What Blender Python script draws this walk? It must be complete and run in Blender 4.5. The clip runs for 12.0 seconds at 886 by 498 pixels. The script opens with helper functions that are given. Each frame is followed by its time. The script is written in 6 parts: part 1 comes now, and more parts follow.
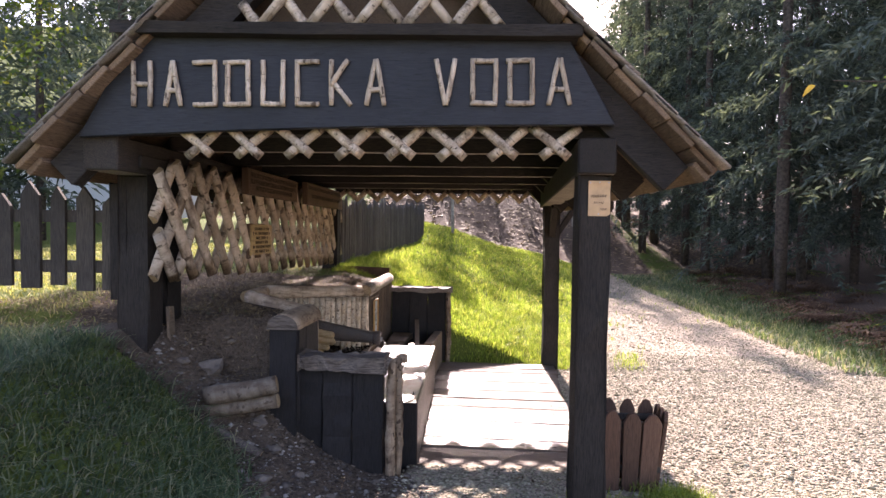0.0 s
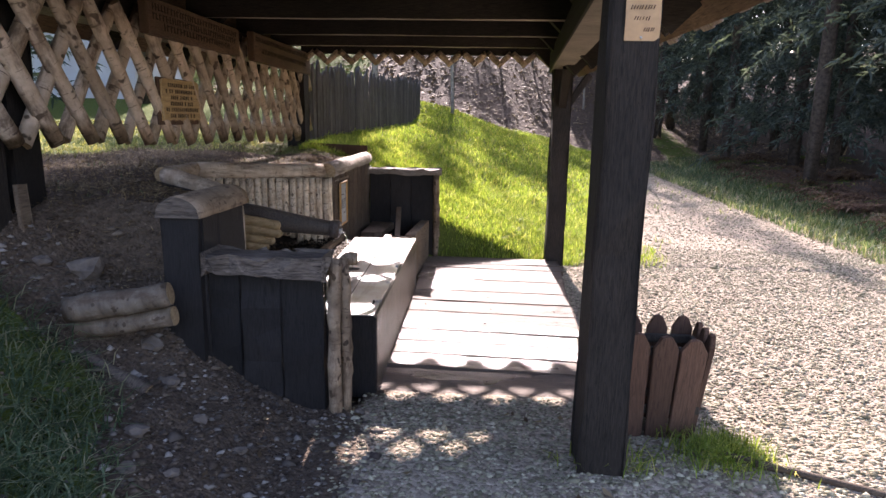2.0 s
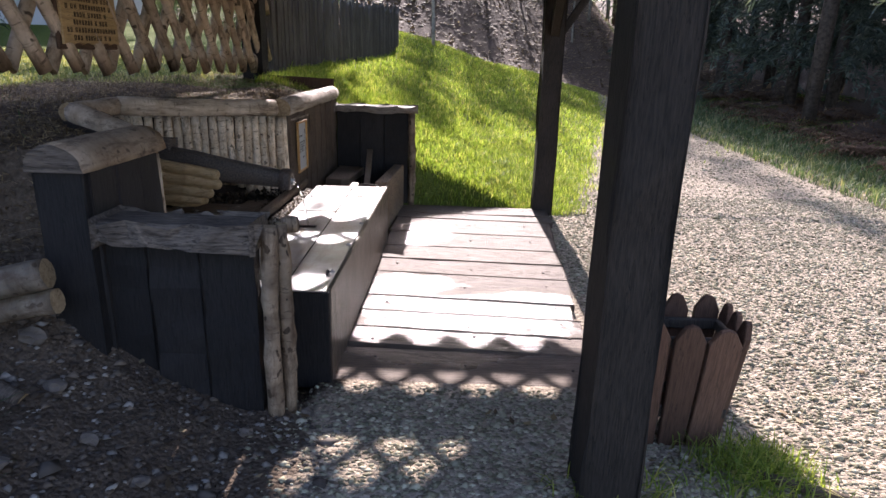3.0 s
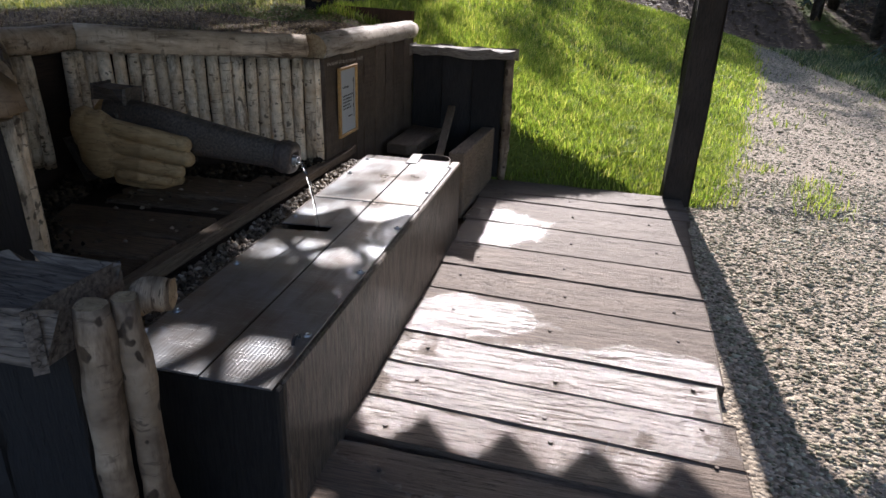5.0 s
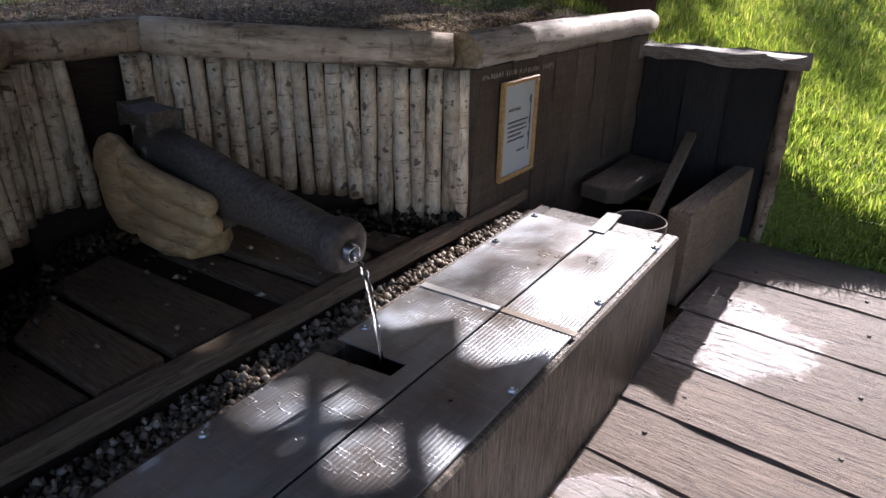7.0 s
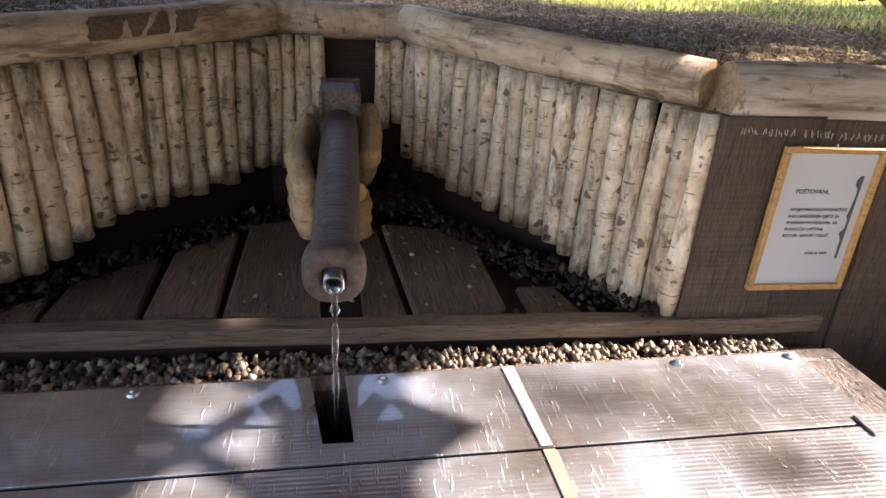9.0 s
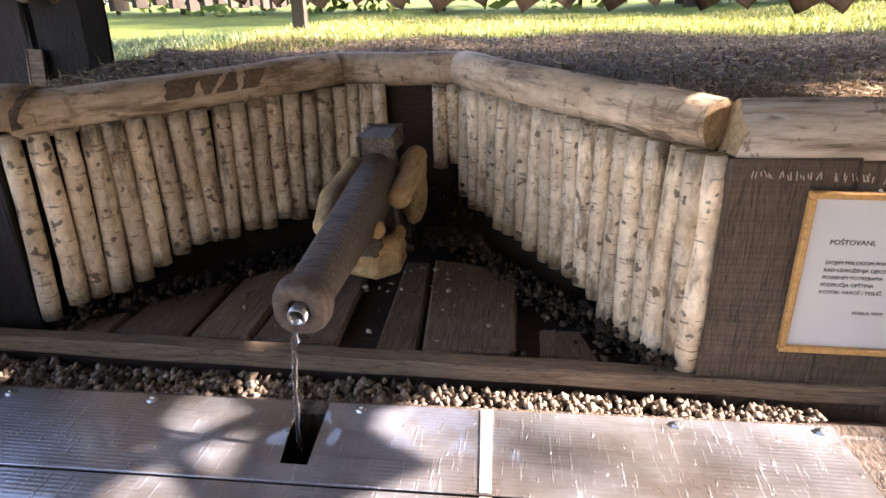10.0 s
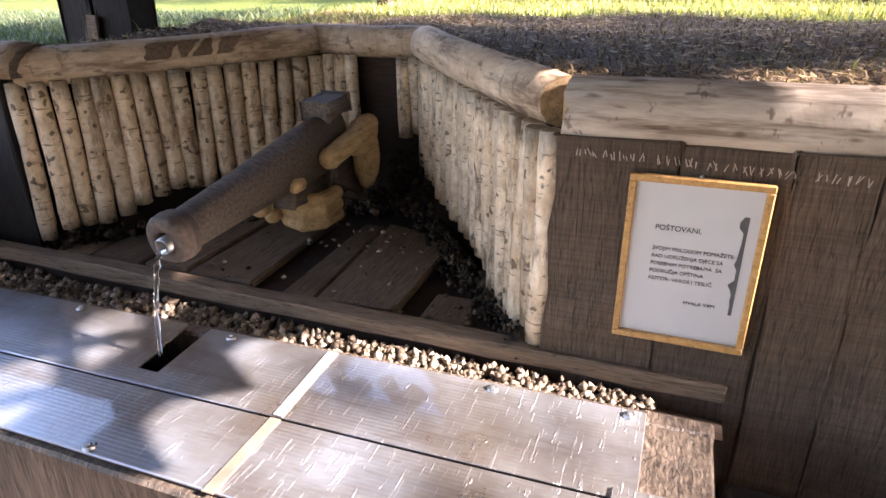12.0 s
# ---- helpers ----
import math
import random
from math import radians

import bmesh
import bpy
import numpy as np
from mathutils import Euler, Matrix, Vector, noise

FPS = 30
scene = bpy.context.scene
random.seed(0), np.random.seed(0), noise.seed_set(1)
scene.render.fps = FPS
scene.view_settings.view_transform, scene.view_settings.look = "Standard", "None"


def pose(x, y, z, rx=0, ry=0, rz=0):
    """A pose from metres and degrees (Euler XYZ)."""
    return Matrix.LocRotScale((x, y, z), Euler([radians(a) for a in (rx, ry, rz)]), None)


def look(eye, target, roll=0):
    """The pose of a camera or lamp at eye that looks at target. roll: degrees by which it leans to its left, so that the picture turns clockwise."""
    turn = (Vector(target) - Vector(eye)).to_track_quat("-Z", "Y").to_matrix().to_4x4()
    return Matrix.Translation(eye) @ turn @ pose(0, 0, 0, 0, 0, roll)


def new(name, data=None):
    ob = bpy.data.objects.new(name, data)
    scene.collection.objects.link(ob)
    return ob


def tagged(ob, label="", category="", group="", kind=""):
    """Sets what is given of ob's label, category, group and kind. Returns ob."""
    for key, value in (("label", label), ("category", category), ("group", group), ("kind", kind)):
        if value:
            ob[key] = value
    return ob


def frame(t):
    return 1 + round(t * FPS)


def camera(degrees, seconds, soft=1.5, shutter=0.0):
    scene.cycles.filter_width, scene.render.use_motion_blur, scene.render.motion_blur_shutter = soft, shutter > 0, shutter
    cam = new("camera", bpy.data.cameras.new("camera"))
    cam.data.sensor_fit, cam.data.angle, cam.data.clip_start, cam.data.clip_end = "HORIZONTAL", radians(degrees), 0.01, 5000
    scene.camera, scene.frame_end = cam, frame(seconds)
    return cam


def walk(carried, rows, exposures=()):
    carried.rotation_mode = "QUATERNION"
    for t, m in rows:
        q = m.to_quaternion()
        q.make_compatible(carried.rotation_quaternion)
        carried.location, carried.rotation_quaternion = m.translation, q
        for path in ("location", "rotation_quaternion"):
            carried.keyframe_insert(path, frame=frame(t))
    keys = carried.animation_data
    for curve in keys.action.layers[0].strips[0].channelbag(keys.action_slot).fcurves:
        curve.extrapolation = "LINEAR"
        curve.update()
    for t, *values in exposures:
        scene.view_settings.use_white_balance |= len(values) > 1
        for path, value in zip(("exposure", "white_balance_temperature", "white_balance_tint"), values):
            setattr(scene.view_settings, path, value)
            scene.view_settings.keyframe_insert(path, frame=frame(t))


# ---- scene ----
cam = camera(70.4, 12.0)
PATH = [
    (0, (-0.11, 0.192, 1.494), (-0.2, 2.189, 1.436), 0.7),
    (0.5, (-0.062, 0.436, 1.432), (-0.204, 2.424, 1.256), 0.5),
    (1, (-0.031, 0.697, 1.418), (-0.094, 2.68, 1.167), -0.5),
    (1.5, (0.005, 0.958, 1.371), (-0.113, 2.927, 1.038), 0.5),
    (2, (0.021, 1.26, 1.334), (-0.08, 3.215, 0.926), 1.0),
    (2.5, (0.012, 1.534, 1.32), (0.051, 3.459, 0.779), -0.5),
    (3, (0.045, 1.846, 1.298), (0.004, 3.754, 0.701), 1.5),
    (3.2, (0.05, 1.964, 1.306), (-0.077, 3.863, 0.693), 3.0),
    (4.8, (0.134, 2.953, 1.22), (-0.211, 4.776, 0.472), 2.8),
    (5, (0.117, 3.06, 1.206), (-0.259, 4.869, 0.441), 2.4),
    (5.5, (0.063, 3.344, 1.189), (-0.329, 5.093, 0.301), -2.2),
    (6, (0.066, 3.638, 1.174), (-0.48, 5.322, 0.243), -0.4),
    (6.5, (0.056, 3.892, 1.184), (-0.782, 5.471, 0.287), 1.1),
    (7, (0.002, 4.139, 1.178), (-1.044, 5.632, 0.355), 1.1),
    (7.5, (0.015, 4.348, 1.152), (-1.324, 5.612, 0.372), 1.2),
    (7.7, (0.059, 4.433, 1.166), (-1.416, 5.542, 0.395), 2.8),
    (9.3, (0.152, 5.102, 1.128), (-1.633, 5.137, 0.227), 1.6),
    (9.5, (0.169, 5.193, 1.143), (-1.594, 5.04, 0.211), -0.1),
    (10, (0.163, 5.344, 1.177), (-1.68, 5.103, 0.438), -0.8),
    (10.5, (0.144, 5.517, 1.199), (-1.726, 5.127, 0.605), -0.4),
    (11, (0.211, 5.681, 1.186), (-1.616, 5.157, 0.563), -0.1),
    (11.5, (0.211, 5.799, 1.173), (-1.586, 5.327, 0.431), -1.3),
    (12, (0.134, 5.917, 1.163), (-1.59, 5.277, 0.376), -0.1),
]
walk(cam, [(t, look(eye, target, roll)) for t, eye, target, roll in PATH],
     exposures=[(0, 2.0, 6850, 33), (1.5, 1.95, 6700, 32), (2.5, 1.6, 6400, 28), (3.2, 1.4, 6250, 25), (4.8, 1.05, 6100, 19), (5.5, 0.95, 6050, 19),
                (6.5, 1.25, 5950, 22), (7.7, 1.65, 5950, 23), (9.3, 2.95, 6900, 28), (10, 3.1, 6900, 30), (10.6, 3.25, 6850, 31), (12, 3.0, 6750, 29)])

# ---- world, sun ----
SUN_TO = Vector((-0.018, 1.0, 0.600)).normalized()
world = bpy.data.worlds.new("sky")
scene.world = world
world.use_nodes = True
wn = world.node_tree
bg = wn.nodes["Background"]
sky = wn.nodes.new("ShaderNodeTexSky")
sky.sky_type, sky.sun_disc = "NISHITA", False
sky.sun_elevation, sky.sun_rotation = math.asin(SUN_TO.z), math.atan2(SUN_TO.x, SUN_TO.y)
sky.air_density, sky.dust_density = 1.0, 1.5
wn.links.new(sky.outputs[0], bg.inputs[0])
bg.inputs[1].default_value = 0.15
sun_data = bpy.data.lights.new("sun", "SUN")
sun_data.energy, sun_data.angle, sun_data.color = 5.0, radians(0.55), (1.0, 0.95, 0.86)
sun = new("sun", sun_data)
sun.matrix_world = look(SUN_TO * 60, (0, 0, 0))


# ---- materials ----
def mat(name, rough=0.8, metal=0.0, spec=0.5):
    m = bpy.data.materials.new(name)
    m.use_nodes = True
    nt = m.node_tree
    b = nt.nodes["Principled BSDF"]
    b.inputs["Roughness"].default_value, b.inputs["Metallic"].default_value = rough, metal
    b.inputs["Specular IOR Level"].default_value = spec
    return m, nt, b


def node(nt, kind, ins=(), operation="", data_type="", blend_type="", attribute_name=""):
    n = nt.nodes.new("ShaderNode" + kind)
    if operation:
        n.operation = operation
    if data_type:
        n.data_type = data_type
    if blend_type:
        n.blend_type = blend_type
    if attribute_name:
        n.attribute_name = attribute_name
    for k, v in dict(ins).items():
        if isinstance(v, bpy.types.NodeSocket):
            nt.links.new(v, n.inputs[k])
        else:
            n.inputs[k].default_value = v
    return n


def coords(nt, stretch=(1, 1, 1), shift=True, space="Object"):
    tc = node(nt, "TexCoord")
    out = tc.outputs[space]
    if shift:
        oi = node(nt, "ObjectInfo")
        sc = node(nt, "VectorMath", {0: oi.outputs["Random"], 1: (37.0, 17.0, 53.0)}, operation="MULTIPLY")
        out = node(nt, "VectorMath", {0: out, 1: sc.outputs[0]}, operation="ADD").outputs[0]
    return node(nt, "Mapping", {"Vector": out, "Scale": stretch}).outputs[0]


def ramp(nt, fac, stops):
    r = node(nt, "ValToRGB", {"Fac": fac})
    e = r.color_ramp.elements
    while len(e) < len(stops):
        e.new(0.5)
    for el, (p, c) in zip(e, stops):
        el.position, el.color = p, (*c, 1) if len(c) == 3 else c
    return r.outputs[0]


def noise_tex(nt, vec, scale, detail=4.0, rough=0.6):
    return node(nt, "TexNoise", {"Vector": vec, "Scale": scale, "Detail": detail, "Roughness": rough}).outputs[0]


def mixc(nt, fac, a, b, mode="MIX"):
    n = node(nt, "Mix", data_type="RGBA", blend_type=mode)
    for sock, v in zip((n.inputs[0], n.inputs[6], n.inputs[7]), (fac, a, b)):
        if isinstance(v, bpy.types.NodeSocket):
            nt.links.new(v, sock)
        else:
            sock.default_value = (*v, 1) if isinstance(v, tuple) else v
    return n.outputs[2]


def maths(nt, op, a, b=0.0):
    return node(nt, "Math", {0: a, 1: b}, operation=op).outputs[0]


def bump(nt, bsdf, height, strength=0.4, dist=0.01):
    n = node(nt, "Bump", {"Height": height, "Strength": strength, "Distance": dist})
    nt.links.new(n.outputs[0], bsdf.inputs["Normal"])


def wood(name, dark, light, stretch, rough=0.8, grain=24.0, strength=0.5, vary=0.35, spec=0.35, saw=0.0):
    """Sawn or weathered timber: long grain streaks, broad stains and a tone for each piece."""
    m, nt, b = mat(name, rough, 0, spec)
    v = coords(nt, stretch)
    g = noise_tex(nt, v, grain, 6, 0.65)
    s = noise_tex(nt, coords(nt), 2.6, 4)
    col = ramp(nt, g, [(0.3, dark), (0.68, light)])
    col = mixc(nt, ramp(nt, s, [(0.35, (0, 0, 0)), (0.75, (0.55, 0.55, 0.55))]), col, tuple(c * 0.45 for c in dark))
    split = ramp(nt, noise_tex(nt, coords(nt, tuple(k * 0.9 for k in stretch)), 5.0, 3, 0.6), [(0.487, (0, 0, 0)), (0.5, (0.7, 0.7, 0.7)), (0.513, (0, 0, 0))])
    col = mixc(nt, split, col, tuple(c * 0.3 for c in dark))
    g = maths(nt, "SUBTRACT", g, maths(nt, "MULTIPLY", split, 0.7))
    if saw:
        marks = noise_tex(nt, coords(nt, (2.5, 2.5, 150)), 1.0, 2, 0.5)
        col = mixc(nt, ramp(nt, marks, [(0.42, (saw, saw, saw)), (0.55, (0, 0, 0))]), col, tuple(c * 0.6 for c in dark))
        g = maths(nt, "ADD", g, maths(nt, "MULTIPLY", marks, 0.6))
    oi = node(nt, "ObjectInfo")
    tone = node(nt, "MapRange", {"Value": oi.outputs["Random"], "To Min": 1 - vary, "To Max": 1 + vary}).outputs[0]
    col = mixc(nt, 1.0, col, tone, "MULTIPLY")
    nt.links.new(col, b.inputs["Base Color"])
    bump(nt, b, g, strength, 0.006)
    return m


def birch(name, a, c, spots=0.5, dashes=1.0):
    """Birch bark: pale skin, dark cross dashes and round knots, brown peeling."""
    m, nt, b = mat(name, 0.7, 0, 0.3)
    v = coords(nt)
    broad = noise_tex(nt, v, 7.0, 4)
    col = ramp(nt, broad, [(0.3, a), (0.7, c)])
    dash = noise_tex(nt, coords(nt, (16, 16, 42)), 1.0, 3, 0.7)
    knots = noise_tex(nt, coords(nt, (34, 34, 16)), 1.0, 2, 0.4)
    fine = noise_tex(nt, coords(nt, (60, 60, 18)), 1.0, 4)
    col = mixc(nt, ramp(nt, dash, [(0.60, (0, 0, 0)), (0.66, (0.8 * dashes, 0.8 * dashes, 0.8 * dashes))]), col, (0.11, 0.075, 0.05))
    col = mixc(nt, ramp(nt, knots, [(0.64, (0, 0, 0)), (0.69, (spots * 1.6, spots * 1.6, spots * 1.6))]), col, (0.04, 0.025, 0.015))
    col = mixc(nt, ramp(nt, fine, [(0.35, (0.35, 0.35, 0.35)), (0.6, (0, 0, 0))]), col, (0.22, 0.15, 0.09))
    grime = noise_tex(nt, coords(nt, (22, 22, 3.0)), 1.0, 5, 0.75)
    col = mixc(nt, ramp(nt, grime, [(0.50, (0, 0, 0)), (0.64, (0.75, 0.75, 0.75))]), col, (0.10, 0.062, 0.038))
    oi = node(nt, "ObjectInfo")
    tone = node(nt, "MapRange", {"Value": oi.outputs["Random"], "To Min": 0.78, "To Max": 1.15}).outputs[0]
    col = mixc(nt, 1.0, col, tone, "MULTIPLY")
    nt.links.new(col, b.inputs["Base Color"])
    bump(nt, b, maths(nt, "ADD", dash, broad), 0.5, 0.004)
    return m


M_POST = wood("dark stained timber", (0.011, 0.009, 0.007), (0.050, 0.038, 0.029), (9, 9, 0.7))
M_POSTX = wood("dark stained timber lengthwise x", (0.014, 0.012, 0.011), (0.055, 0.043, 0.034), (0.7, 9, 9))
M_POSTY = wood("dark stained timber lengthwise y", (0.014, 0.012, 0.011), (0.060, 0.046, 0.035), (9, 0.7, 9))
M_BOARD = wood("black painted board", (0.012, 0.013, 0.017), (0.032, 0.033, 0.038), (0.6, 8, 8), 0.55, 20, 0.25, 0.1)
M_BOARDZ = wood("dark upright plank", (0.012, 0.010, 0.010), (0.038, 0.033, 0.030), (10, 10, 0.6), 0.75, 24, 0.6, 0.3)
M_BROWNZ = wood("brown upright plank", (0.072, 0.050, 0.035), (0.20, 0.145, 0.10), (10, 10, 0.6), 0.75, 26, 0.6, 0.22, saw=0.28)
M_ROOF = wood("raw roof board", (0.14, 0.085, 0.05), (0.36, 0.24, 0.15), (8, 0.6, 8), 0.8)
M_GREYX = wood("weathered grey wood", (0.16, 0.125, 0.095), (0.42, 0.36, 0.30), (0.6, 8, 8), 0.75)
M_RUSTIC = wood("red brown picket", (0.085, 0.042, 0.026), (0.19, 0.105, 0.066), (12, 12, 0.6), 0.75)
M_DARKPICK = wood("grey brown picket", (0.035, 0.027, 0.020), (0.11, 0.09, 0.07), (12, 12, 0.6), 0.85)
M_OLDPICK = wood("silver grey picket", (0.055, 0.046, 0.038), (0.17, 0.15, 0.13), (12, 12, 0.6), 0.85)
M_SLABX = wood("brown floor slab", (0.105, 0.073, 0.048), (0.29, 0.21, 0.14), (0.7, 9, 9), 0.75)
M_LEDGE = wood("grey brown ledge", (0.10, 0.07, 0.045), (0.28, 0.205, 0.14), (9, 0.6, 9), 0.75)
# the light stop paints sky glints on wet streaks into the wood colour
M_TROUGHY = wood("wet trough timber with painted glints", (0.018, 0.013, 0.010), (0.26, 0.20, 0.148), (4, 9, 1.0), 0.40, 13, 0.9, 0.15, 0.5)
M_CARVED = wood("carved brown sign", (0.075, 0.040, 0.022), (0.17, 0.10, 0.06), (9, 0.7, 9), 0.7)
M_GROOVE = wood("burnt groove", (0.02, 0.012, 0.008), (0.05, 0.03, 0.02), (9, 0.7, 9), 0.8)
M_PALE = wood("pale carved wood", (0.42, 0.27, 0.12), (0.68, 0.49, 0.26), (0.9, 6, 6), 0.65, 14, 0.3, 0.08)
M_PLAQUE = wood("varnished plaque wood", (0.44, 0.28, 0.12), (0.70, 0.49, 0.24), (9, 0.7, 9), 0.5, 12, 0.3, 0.05)
M_FRAME = wood("honey picture frame", (0.42, 0.22, 0.07), (0.60, 0.36, 0.14), (8, 8, 8), 0.4, 12, 0.2, 0.05)
M_GUN = wood("dark oiled barrel", (0.034, 0.027, 0.022), (0.18, 0.142, 0.110), (0.7, 8, 8), 0.5, 16, 0.5, 0.05)
M_CUT = wood("cut log end", (0.26, 0.17, 0.09), (0.50, 0.36, 0.21), (6, 6, 6), 0.8, 10, 0.4, 0.15)
M_BIRCH = birch("birch pole bark", (0.60, 0.45, 0.29), (0.83, 0.70, 0.52), 0.50)
M_CAPLOG = birch("birch cap log bark", (0.40, 0.29, 0.19), (0.62, 0.50, 0.37), 0.40, 0.6)
M_BARKSCRAP = wood("dark bark scrap", (0.10, 0.068, 0.045), (0.24, 0.17, 0.115), (5, 5, 5), 0.85, 20, 0.4, 0.1)
M_SLAT = birch("birch lattice slat", (0.50, 0.37, 0.25), (0.72, 0.58, 0.44), 0.55)
M_OLDCAP = wood("weathered split log", (0.045, 0.034, 0.026), (0.25, 0.20, 0.16), (0.8, 6, 6), 0.85, 16, 0.9, 0.12)
M_BROWNCAP = birch("brown split log bark", (0.24, 0.165, 0.105), (0.42, 0.32, 0.22), 0.45, 0.7)
M_EDGE = birch("rough edge pole bark", (0.09, 0.056, 0.034), (0.50, 0.37, 0.25), 0.8, 1.1)
M_GREYLOG = birch("grey birch log bark", (0.062, 0.045, 0.031), (0.30, 0.245, 0.185), 0.5, 0.7)
M_PANELLOG = birch("scored birch log bark", (0.44, 0.37, 0.30), (0.66, 0.58, 0.49), 0.40, 0.9)


def plain(name, col, rough=0.6, metal=0.0, spec=0.5, scale=30.0, var=0.25, strength=0.15):
    m, nt, b = mat(name, rough, metal, spec)
    n = noise_tex(nt, coords(nt), scale, 5)
    c = ramp(nt, n, [(0.3, tuple(x * (1 - var) for x in col)), (0.7, tuple(min(1, x * (1 + var)) for x in col))])
    nt.links.new(c, b.inputs["Base Color"])
    bump(nt, b, n, strength, 0.004)
    return m


M_PAPER = plain("white paper", (0.53, 0.54, 0.545), 0.30, 0, 0.5, 4, 0.05, 0.03)
M_NOTE = plain("yellowed paper", (0.58, 0.37, 0.20), 0.8, 0, 0.3, 18, 0.15)
M_INK = plain("black ink", (0.02, 0.02, 0.022), 0.7)
M_MOULD = plain("grey mould", (0.10, 0.10, 0.10), 0.8)
M_CHALK = plain("pale scratches", (0.42, 0.36, 0.30), 0.9)
M_SCREW = plain("zinc screw", (0.42, 0.42, 0.42), 0.35, 0.9)
M_RUST = plain("rusty ring", (0.10, 0.075, 0.06), 0.7, 0.3, 0.5, 60, 0.4, 0.5)
M_PIPE = plain("steel pipe", (0.30, 0.30, 0.30), 0.35, 0.9)
M_TAPE = plain("brown tape strip", (0.27, 0.22, 0.17), 0.35, 0.2, 0.5, 12, 0.3)
M_CLEAR = plain("milky seam strip", (0.52, 0.50, 0.47), 0.3, 0.3, 0.5, 14, 0.25)
M_WHITE = plain("white render", (0.78, 0.79, 0.80), 0.8, 0, 0.3, 3, 0.06)


def island_mat(name, stops, rough=0.85, trans=0.0, spec=0.3, bumpy=0.0):
    """Many small pieces in one mesh, each with a tone of its own."""
    m, nt, b = mat(name, rough, 0, spec)
    geo = node(nt, "NewGeometry")
    c = ramp(nt, geo.outputs["Random Per Island"], stops)
    n = noise_tex(nt, coords(nt, shift=False), 1.3, 3)
    c = mixc(nt, 1.0, c, node(nt, "MapRange", {"Value": n, "From Min": 0.3, "From Max": 0.7, "To Min": 0.7, "To Max": 1.25}).outputs[0], "MULTIPLY")
    nt.links.new(c, b.inputs["Base Color"])
    if bumpy:
        bump(nt, b, noise_tex(nt, coords(nt, shift=False), 60.0), bumpy, 0.004)
    if trans:
        tr = node(nt, "BsdfTranslucent")
        nt.links.new(mixc(nt, 1.0, c, (1.5, 1.5, 0.8), "MULTIPLY"), tr.inputs[0])
        mx = node(nt, "MixShader", {0: trans, 1: b.outputs[0], 2: tr.outputs[0]})
        nt.links.new(mx.outputs[0], nt.nodes["Material Output"].inputs[0])
    return m


M_STONE = island_mat("gravel stones", [(0.0, (0.125, 0.112, 0.070)), (0.35, (0.25, 0.228, 0.145)), (0.7, (0.37, 0.338, 0.225)), (1.0, (0.60, 0.555, 0.40))], 0.8, bumpy=0.3)
M_BANKSTONE = island_mat("earthy stones", [(0.0, (0.065, 0.051, 0.042)), (0.6, (0.15, 0.125, 0.102)), (1.0, (0.42, 0.375, 0.32))], 0.85, bumpy=0.3)
M_CLOD = island_mat("earth clods", [(0.0, (0.046, 0.033, 0.023)), (0.6, (0.115, 0.083, 0.059)), (1.0, (0.24, 0.185, 0.135))], 0.95, bumpy=0.4)
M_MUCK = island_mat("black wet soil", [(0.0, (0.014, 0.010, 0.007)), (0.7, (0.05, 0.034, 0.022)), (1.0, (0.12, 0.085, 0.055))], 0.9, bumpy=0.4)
M_ROCK = plain("field stone", (0.16, 0.13, 0.105), 0.9, 0, 0.2, 24, 0.35, 0.6)
M_PEBBLE = island_mat("river pebbles", [(0.0, (0.05, 0.036, 0.024)), (0.4, (0.14, 0.107, 0.075)), (0.75, (0.26, 0.205, 0.145)), (1.0, (0.50, 0.43, 0.34))], 0.55, bumpy=0.2)
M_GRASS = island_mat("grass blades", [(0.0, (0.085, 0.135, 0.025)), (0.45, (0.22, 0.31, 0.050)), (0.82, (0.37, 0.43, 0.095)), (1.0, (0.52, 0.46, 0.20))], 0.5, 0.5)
# darker, bluer grass with some straw: shade of the bank put into the stops
M_GRASSD = island_mat("shade-toned grass blades", [(0.0, (0.045, 0.080, 0.040)), (0.6, (0.125, 0.180, 0.092)), (0.86, (0.26, 0.285, 0.165)), (1.0, (0.42, 0.37, 0.25))], 0.6, 0.35)
M_MEADOW = island_mat("dry meadow grass", [(0.0, (0.13, 0.16, 0.045)), (0.5, (0.28, 0.285, 0.10)), (1.0, (0.52, 0.46, 0.25))], 0.6, 0.4)
M_LEAF = island_mat("fallen leaves", [(0.0, (0.07, 0.045, 0.025)), (0.5, (0.17, 0.115, 0.062)), (1.0, (0.42, 0.32, 0.19))], 0.7, 0.2)
M_NEEDLE = island_mat("spruce needles", [(0.0, (0.052, 0.072, 0.066)), (0.6, (0.108, 0.140, 0.124)), (1.0, (0.18, 0.212, 0.186))], 0.8, 0.28, 0.12)
M_BROAD = island_mat("broad leaves", [(0.0, (0.05, 0.085, 0.02)), (0.6, (0.10, 0.15, 0.035)), (1.0, (0.24, 0.24, 0.05))], 0.6, 0.4)
M_FERN = island_mat("withered fern", [(0.0, (0.08, 0.045, 0.03)), (0.6, (0.17, 0.10, 0.065)), (1.0, (0.26, 0.18, 0.11))], 0.8, 0.25)
M_YELLOW = plain("yellow leaf", (0.75, 0.42, 0.03), 0.6)
M_TRUNK = plain("spruce bark", (0.085, 0.068, 0.055), 0.9, 0, 0.2, 14, 0.55, 0.8)
M_PALETRUNK = plain("pale bark", (0.30, 0.27, 0.22), 0.85, 0, 0.2, 10, 0.45, 0.6)

